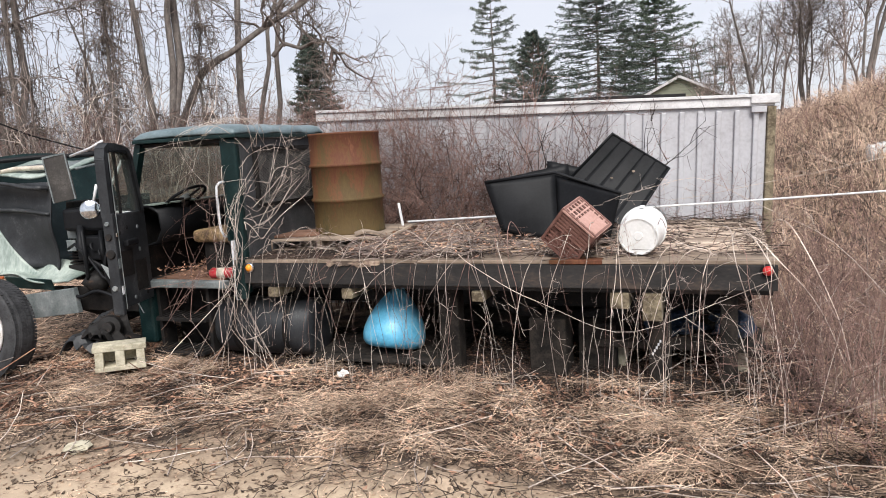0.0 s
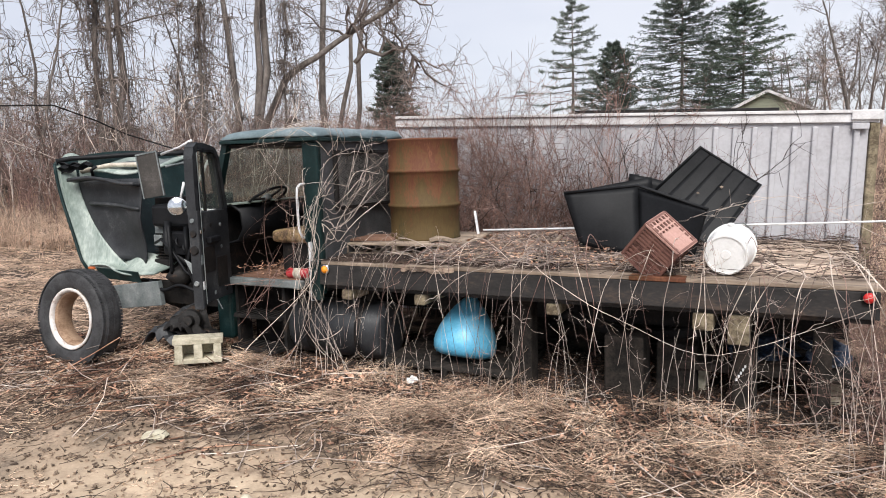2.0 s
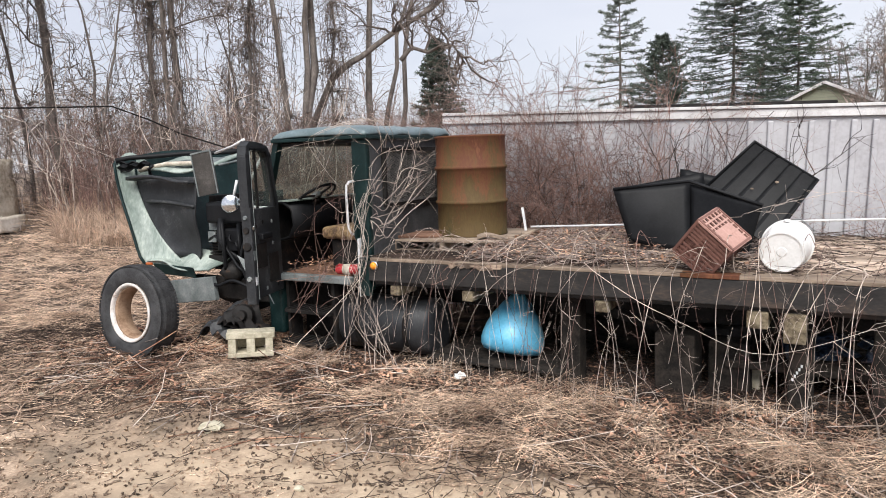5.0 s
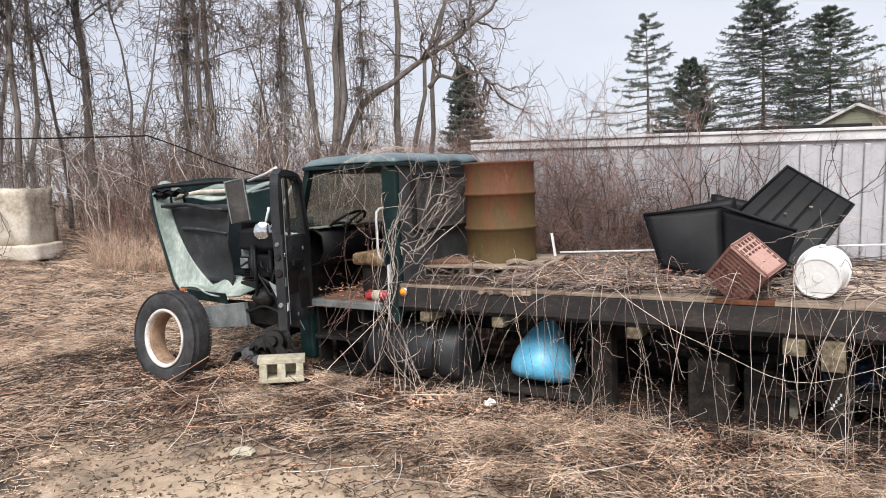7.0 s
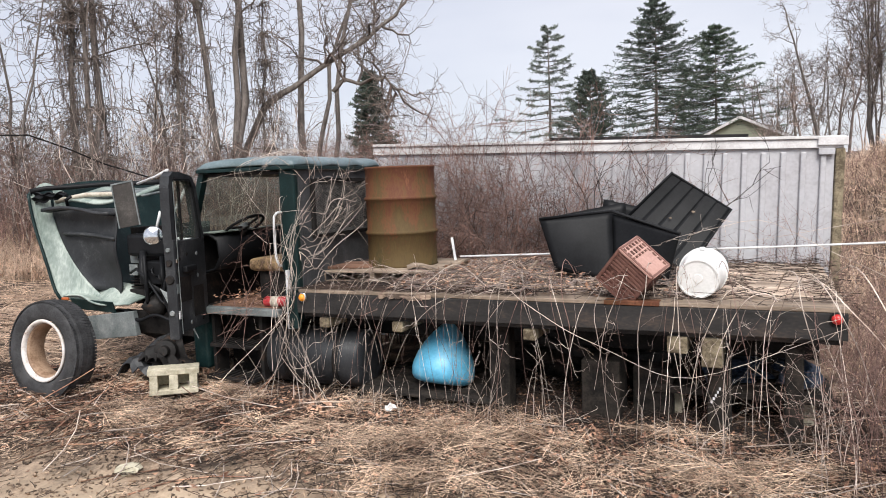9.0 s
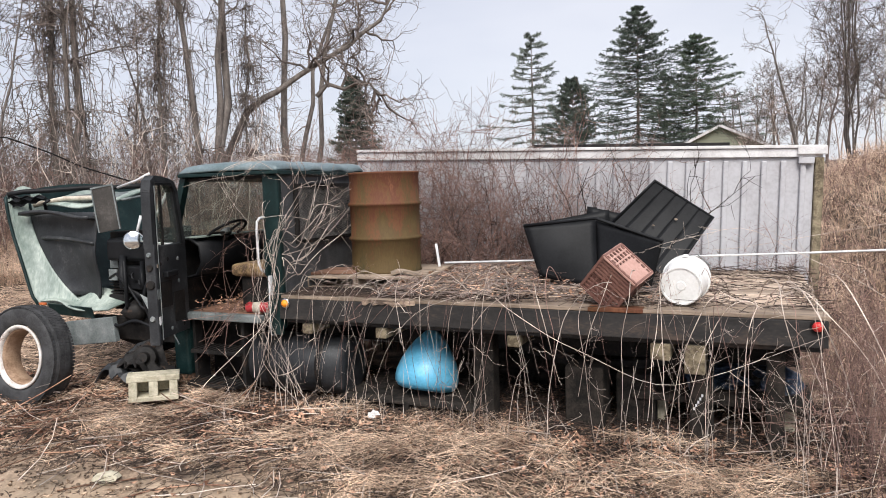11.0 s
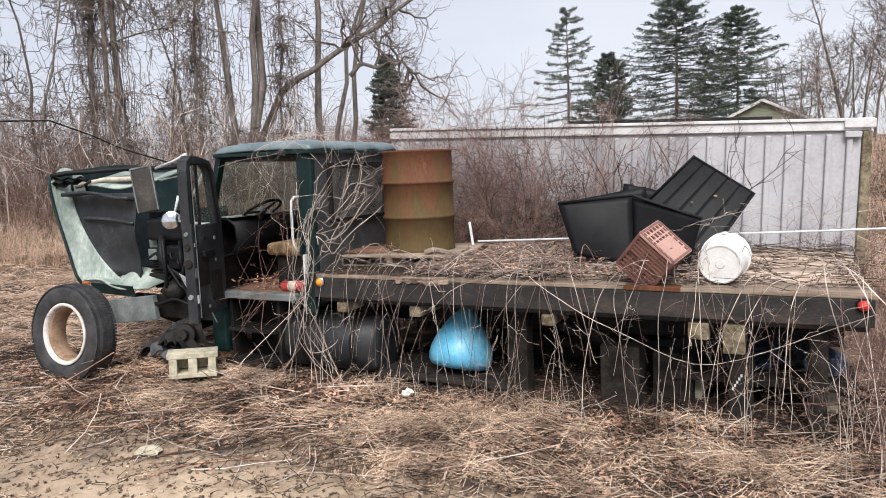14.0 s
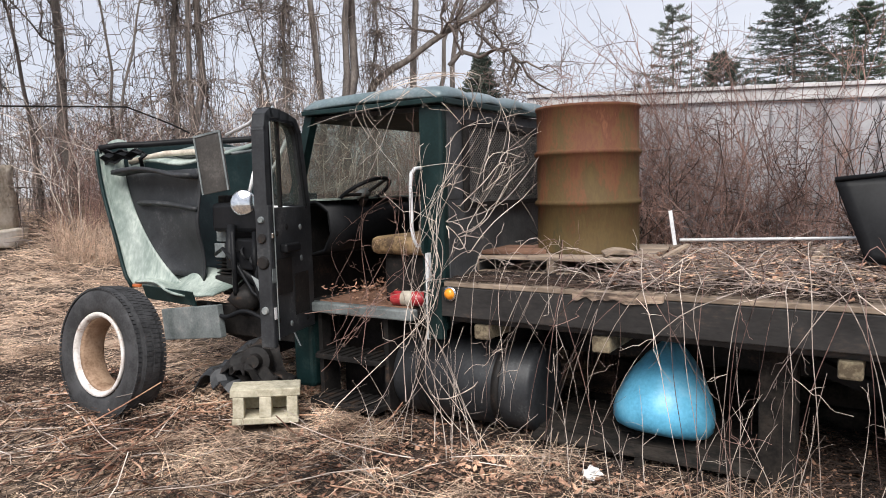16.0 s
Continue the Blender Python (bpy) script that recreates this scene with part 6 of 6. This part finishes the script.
def draped(n, x0, x1, seed, to_ground=True):
    """Vines from the deck over its edge and down."""
    rng = np.random.default_rng(seed)
    x = rng.uniform(x0, x1, n)
    dx = rng.normal(0, 0.35, n)
    y0 = rng.uniform(0.08, 0.7, n)
    out = rng.uniform(0.03, 0.40, n)
    z4 = rng.uniform(0.0, 0.45, n) if to_ground else rng.uniform(0.25, 0.65, n)
    hump = rng.uniform(0.02, 0.22, n)
    return flowing(np.stack([np.stack([x, y0, 0.885 + 0 * x], -1), np.stack([x + 0.25 * dx, 0.3 * y0, 0.90 + hump], -1), np.stack([x + 0.5 * dx, -0.6 * out - 0.02, 0.88 + 0.3 * hump], -1), np.stack([x + 0.8 * dx, -out - 0.02, 0.55 + 0.25 * z4], -1), np.stack([x + dx, -0.9 * out - 0.04, z4], -1)], 1), 18, 0.02, rng)


rng = np.random.default_rng(81)
P, Rr = vine_set(draped(34, 0.1, 3.7, 81), 0.0033, rng, 2, 0.18, 1)
stuff("draped_vines", P, Rr, M_VINE, "dry tan vines draped over the bed edge", "vines")
P, Rr = vine_set(draped(26, 0.3, 3.7, 82), 0.0024, rng, 2, 0.18, 1)
stuff("draped_brambles", P, Rr, M_REDTWIG, "reddish bramble canes over the bed edge", "vines")
P, Rr = vine_set(draped(18, 0.1, 3.6, 87, False), 0.0022, rng, 3, 0.14, 1)
stuff("draped_stems", P, Rr, M_TWIG, "grey-brown dead stems hanging off the bed edge", "vines")

# vines on the cab: a bundle up the door pillar, fanning over the rear wall and the roof's edge
rng = np.random.default_rng(83)
n = 13
b = rng.normal(0, 1, (n, 6))
P, Rr = vine_set(flowing(np.stack([np.stack([0.05 + 0.28 * b[:, 4], -0.25 + 0.12 * b[:, 1], np.abs(0.15 * b[:, 2])], -1), np.stack([-0.04 + 0.05 * b[:, 3] * 2.0, -0.11 + 0.03 * b[:, 1], 0.55 + 0.09 * b[:, 2]], -1), np.stack([-0.03 + 0.08 * b[:, 0], -0.07 + 0.015 * b[:, 4], 0.95 + 0.05 * b[:, 5]], -1), np.stack([0.02 + 0.06 * b[:, 1], -0.06 + 0.02 * b[:, 2], 1.30 + 0.08 * b[:, 3]], -1), np.stack([0.10 + 0.12 * b[:, 4], 0.02 + 0.05 * np.abs(b[:, 5]), 1.55 + 0.12 * b[:, 0]], -1)], 1), 26, 0.06, rng), 0.0026, rng, 1, 0.3, 0)
stuff("cab_vines", P, Rr, M_VINE, "pale dead vines climbing the cab corner", "vines")
n = 10
b = rng.normal(0, 1, (n, 6))
u = rng.uniform(0, 1, (n, 3))
P, Rr = vine_set(flowing(np.stack([np.stack([0.04 + 0.03 * u[:, 0], 0.0 + 0.1 * u[:, 1], 1.0 + 0.6 * u[:, 2]], -1), np.stack([0.09 + 0.05 * u[:, 1], 0.25 + 0.1 * b[:, 0], 1.15 + 0.5 * u[:, 2] + 0.1 * b[:, 1]], -1), np.stack([0.10 + 0.06 * u[:, 2], 0.55 + 0.15 * b[:, 2], 1.35 + 0.4 * u[:, 0] + 0.12 * b[:, 3]], -1), np.stack([0.10 + 0.05 * u[:, 0], 0.9 + 0.2 * b[:, 4], 1.45 + 0.4 * u[:, 1] + 0.2 * b[:, 5]], -1)], 1), 24, 0.09, rng), 0.0027, rng, 2, 0.25, 1)
stuff("cab_brambles", P, Rr, M_VINE, "thin dead vines over the rear cab wall", "vines")
n = 7
b = rng.normal(0, 1, (n, 6))
P, Rr = vine_set(flowing(np.stack([np.stack([0.14 + 0.05 * b[:, 0], 0.1 + 0.1 * b[:, 1], 1.72 + 0.05 * b[:, 2]], -1), np.stack([0.03 + 0.1 * b[:, 3], 0.02 + 0.05 * b[:, 1], 1.93 + 0.01 * np.abs(b[:, 4])], -1), np.stack([-0.25 + 0.12 * b[:, 0], -0.08 + 0.02 * b[:, 5], 1.85 + 0.05 * b[:, 2]], -1), np.stack([-0.5 + 0.2 * b[:, 3], -0.14 + 0.04 * b[:, 4], 1.58 + 0.12 * b[:, 5]], -1)], 1), 18, 0.03, rng), 0.0023, rng, 2, 0.16, 1)
stuff("roof_vines", P, Rr, M_VINE, "grey dead vines over the cab roof edge", "vines")
n = 9
b = rng.normal(0, 1, (n, 6))
P, Rr = vine_set(flowing(np.stack([np.stack([-0.6 + 0.25 * b[:, 0], -0.15 + 0.08 * b[:, 1], 0.45 + 0.2 * b[:, 2]], -1), np.stack([-0.5 + 0.2 * b[:, 3], -0.05 + 0.05 * b[:, 1], 0.78 + 0.05 * b[:, 4]], -1), np.stack([-0.4 + 0.2 * b[:, 5], -0.04 + 0.05 * b[:, 2], 1.1 + 0.15 * b[:, 0]], -1), np.stack([-0.15 + 0.15 * b[:, 4], -0.08 + 0.02 * b[:, 5], 1.4 + 0.15 * b[:, 3]], -1)], 1), 18, 0.03, rng), 0.0022, rng, 4, 0.16, 2)
stuff("door_brambles", P, Rr, M_REDTWIG, "reddish brambles in the open doorway", "vines")

# long canes reaching across the front of the bed
long = [[(2.15, -0.35, 0.0), (2.2, -0.35, 0.45), (2.3, -0.25, 0.85), (2.55, -0.1, 1.05)], [(1.9, -0.4, 0.98), (2.35, -0.42, 0.7), (2.9, -0.5, 0.55), (3.7, -0.4, 0.85)], [(4.6, 0.2, 0.3), (4.0, 0.1, 1.0), (3.3, 0.3, 1.35), (2.7, 0.5, 1.2)], [(5.4, 1.0, 1.5), (4.6, 0.7, 1.45), (3.9, 0.5, 1.32), (3.1, 0.5, 1.2)], [(0.2, -0.75, 0.05), (0.0, -0.7, 0.12), (-0.4, -0.6, 0.2), (-0.7, -0.5, 0.22)], [(3.3, -0.95, 0.02), (3.9, -0.8, 0.3), (4.5, -0.7, 0.55), (5.0, -0.6, 0.75)]]
p = flowing(np.array(long), 20, 0.03, np.random.default_rng(8))
P, Rr = vine_set(p, 0.0027, np.random.default_rng(9), 7, 0.25)
stuff("long_canes", P, Rr, M_VINE, "long arching dead canes beside the bed", "vines")


# ---- litter ----
def clear(xy):
    """Keeps litter off the little patch where the concrete block stands."""
    hit = np.hypot(xy[:, 0] + 0.95, xy[:, 1] + 0.40) < 0.30
    xy[:, 0] = np.where(hit, xy[:, 0] - 0.75, xy[:, 0])
    return xy


def lying(name, n, place, l0, l1, r0, material, label, seed, lift=0.03, onz=None, tilt=0.12):
    rng = np.random.default_rng(seed)
    xy = clear(place(rng, n))
    a = rng.uniform(0, 6.283, n)
    ln = rng.uniform(l0, l1, n)
    k = 4
    t = np.linspace(-0.5, 0.5, k)[None, :]
    bend = rng.normal(0, 0.1, n)[:, None] * ln[:, None]
    x = xy[:, :1] + np.cos(a)[:, None] * ln[:, None] * t - np.sin(a)[:, None] * bend * (4 * t * t)
    y = xy[:, 1:] + np.sin(a)[:, None] * ln[:, None] * t + np.cos(a)[:, None] * bend * (4 * t * t)
    g = ground_z(x, y) if onz is None else onz(x, y)
    z = g + rng.uniform(0.002, lift, n)[:, None] + np.abs(rng.normal(0, tilt, n))[:, None] * ln[:, None] * (t + 0.5)
    return stuff(name, np.stack([x, y, z], -1), taper(n, k, r0, r0 * 0.6), material, label, "litter")


def band(rng, n):
    x = rng.uniform(-5.5, 6.5, n)
    y = -2.9 + 3.1 * rng.uniform(0, 1, n) ** 0.42
    keep = lattice(x * 1.0, y * 1.6, 0.55) + 0.45 * lattice(x, y, 0.2) > -0.25 + 0.9 * step01(-1.25, -2.0, y) * step01(3.4, 2.2, x) * step01(-1.6, -0.4, x)
    return np.stack([np.where(keep, x, rng.uniform(-5.5, 6.5, n)), np.where(keep, y, rng.uniform(-1.2, 0.1, n))], -1)


def clumped(x0, x1, y0, y1, size):
    """Places in ragged clumps, with bare soil between them."""
    def f(rng, n):
        x, y = rng.uniform(x0, x1, n * 3), rng.uniform(y0, y1, n * 3)
        w = lattice(x, y * 1.5, size) + 0.6 * lattice(x + 5, y + 3, size * 0.4) + rng.uniform(-0.7, 0.7, n * 3)
        i = np.argsort(-w)[:n]
        return np.stack([x[i], y[i]], -1)
    return f


lying("straw", 16000, band, 0.03, 0.20, 0.0017, M_STRAW, "matted dry straw and stems on the soil", 91, 0.05)
lying("fine_straw", 15000, clumped(-1.2, 5.5, -1.2, -0.02, 0.35), 0.04, 0.28, 0.0016, M_STRAW, "thick pale straw along the truck", 92, 0.09, tilt=0.22)
lying("left_straw", 12000, lambda rng, n: np.stack([rng.uniform(-12, -1.5, n), rng.uniform(-2.6, 6.5, n)], -1), 0.1, 0.4, 0.004, M_DRYGRASS, "flattened dead grass on the open ground", 93, 0.03)
lying("sticks", 260, lambda rng, n: np.stack([rng.uniform(-3.0, 5, n), rng.uniform(-1.5, -0.1, n)], -1), 0.2, 0.7, 0.0042, M_VINE, "broken sticks on the ground", 94, 0.06)
lying("red_sticks", 240, lambda rng, n: np.stack([rng.normal(-1.2, 0.7, n), rng.normal(-0.6, 0.4, n)], -1), 0.2, 0.7, 0.007, M_LEAF, "reddish broken sticks near the wheel", 95, 0.03)

lying("dark_twigs", 16000, lambda rng, n: np.stack([rng.uniform(-4, 5.5, n), -0.0 - np.abs(rng.normal(0, 0.75, n))], -1), 0.03, 0.2, 0.0026, M_SOILTWIG, "dark twigs in the litter", 102, 0.07)
lying("left_dark", 4500, lambda rng, n: np.stack([rng.uniform(-11, -1.2, n), -2.8 + 8 * rng.uniform(0, 1, n) ** 1.3], -1), 0.04, 0.25, 0.0045, M_SOILTWIG, "dark stems and clods on the open ground", 108, 0.02)
lying("left_pale", 9000, clumped(-9, -1.0, -2.8, 4.0, 0.6), 0.03, 0.16, 0.0035, M_STRAW, "pale straw clumps on the open ground", 109, 0.03)
lying("straw_bits", 15000, clumped(-6, 6.5, -3.1, -0.4, 0.5), 0.008, 0.06, 0.0022, M_STRAW, "chaff and short straw bits on bare soil", 104, 0.012, tilt=0.05)
lying("dark_bits", 2600, lambda rng, n: np.stack([rng.uniform(-6, 6.5, n), rng.uniform(-3.1, -0.4, n)], -1), 0.008, 0.04, 0.0011, M_SOILTWIG, "dark chips of bark and stem on bare soil", 105, 0.012, tilt=0.05)


def deck_z(x, y):
    return DECK + 0.004 + 0.10 * np.exp(-((x - 1.5) / 0.5) ** 2 - ((y - 0.75) / 0.5) ** 2) * (0.6 + 0.4 * lattice(x, y, 0.2))


lying("deck_litter", 1900, lambda rng, n: np.stack([np.clip(rng.normal(1.6, 0.6, n), 0.95, 3.6), rng.uniform(0.06, 2.1, n)], -1), 0.08, 0.4, 0.0026, M_TWIG, "dead stems heaped on the deck", 96, 0.05, deck_z)
lying("deck_twigs", 1000, lambda rng, n: np.stack([np.clip(rng.normal(2.3, 0.9, n), 0.3, 3.65), rng.uniform(0.05, 2.15, n)], -1), 0.1, 0.4, 0.0026, M_SOILTWIG, "dark brown twigs scattered on the deck", 97, 0.03, deck_z)


lying("deck_dirt", 1800, lambda rng, n: np.stack([rng.uniform(0.02, 1.9, n), rng.uniform(0.03, 0.5, n)], -1), 0.02, 0.16, 0.0028, M_SOILTWIG, "short dark stems along the deck edge", 110, 0.012, deck_z, 0.03)
lying("deck_pale", 300, lambda rng, n: np.stack([np.clip(rng.normal(1.5, 0.5, n), 0.9, 3.6), rng.uniform(0.06, 1.6, n)], -1), 0.08, 0.4, 0.0026, M_STRAW, "pale dead stems on the deck heap", 111, 0.06, deck_z)


def leaves(name, n, place, s, label, seed, onz=None, heap=0.085):
    rng = np.random.default_rng(seed)
    xy = clear(place(rng, n))
    g = (ground_z(xy[:, 0], xy[:, 1]) if onz is None else onz(xy[:, 0], xy[:, 1])) + rng.uniform(0.006, heap, n)
    c = np.stack([xy[:, 0], xy[:, 1], g], -1)
    u = rng.normal(0, 1, (n, 3)) * np.array([1, 1, 0.35])
    u /= np.linalg.norm(u, axis=1, keepdims=True)
    v = np.cross(u, rng.normal(0, 0.35, (n, 3)) + np.array([0, 0, 1.0]))
    v /= np.linalg.norm(v, axis=1, keepdims=True)
    sz = rng.uniform(0.5, 1.2, n)[:, None] * s
    w = np.cross(u, v) * sz * 0.25
    V = np.stack([c - u * sz, c - v * sz * 0.5 + w, c + u * sz * 1.1, c + v * sz * 0.5 + w], 1).reshape(-1, 3)
    ob = part(name, quads_mesh(name, V, np.arange(n * 4).reshape(-1, 4)), M_LEAF)
    return tagged(ob, label, "litter", kind="stuff")


leaves("dead_leaves", 9500, lambda rng, n: np.stack([rng.uniform(-3.0, 4.5, n), -0.05 - np.abs(rng.normal(0, 0.48, n))], -1), 0.024, "brown dead leaves along the truck", 98)
leaves("leaf_pile", 5000, lambda rng, n: np.stack([rng.normal(-1.35, 0.45, n), rng.normal(-0.35, 0.35, n)], -1), 0.03, "rust-red leaf litter near the wheel", 99, None, 0.035)
leaves("deck_leaves", 1500, lambda rng, n: np.stack([np.clip(rng.normal(1.5, 0.6, n), 0.9, 3.6), rng.uniform(0.06, 2.1, n)], -1), 0.022, "brown leaves in the deck litter", 100, deck_z)
leaves("cab_leaves", 350, lambda rng, n: np.stack([rng.uniform(-0.95, -0.28, n), rng.uniform(0.08, 0.7, n)], -1), 0.02, "leaf litter on the cab floor", 101, lambda x, y: 0.70 + 0 * x)

rng = np.random.default_rng(103)
n = 12000
x, y = rng.uniform(-5.5, 6.5, n), rng.uniform(-3.0, -0.3, n)
d = rng.normal(0, 1, (n, 3)) * np.array([1, 1, 0.3])
d *= (rng.uniform(0.004, 0.018, n) ** 1.0 / np.linalg.norm(d, axis=1))[:, None]
c = np.stack([x, y, ground_z(x, y) + 0.004], -1)
stuff("soil_crumbs", np.stack([c - d, c + d], 1), taper(n, 2, rng.uniform(0.004, 0.014, n), rng.uniform(0.003, 0.008, n)), M_CRUMB, "loose crumbs and pebbles of soil", "soil")

# near-black stems and leaves cover the pale soil, imitating shade beneath the bed
lying("damp_litter", 8000, lambda rng, n: np.stack([rng.uniform(-1.0, 4.0, n), rng.uniform(-0.15, 1.15, n)], -1), 0.05, 0.3, 0.0035, M_SOILTWIG, "dark stems added under the bed to stand in for shade", 106, 0.03)
leaves("damp_leaves", 5200, lambda rng, n: np.stack([rng.uniform(-1.0, 4.0, n), rng.uniform(-0.1, 1.15, n)], -1), 0.032, "dead leaves lying under the bed", 107, None, 0.03)
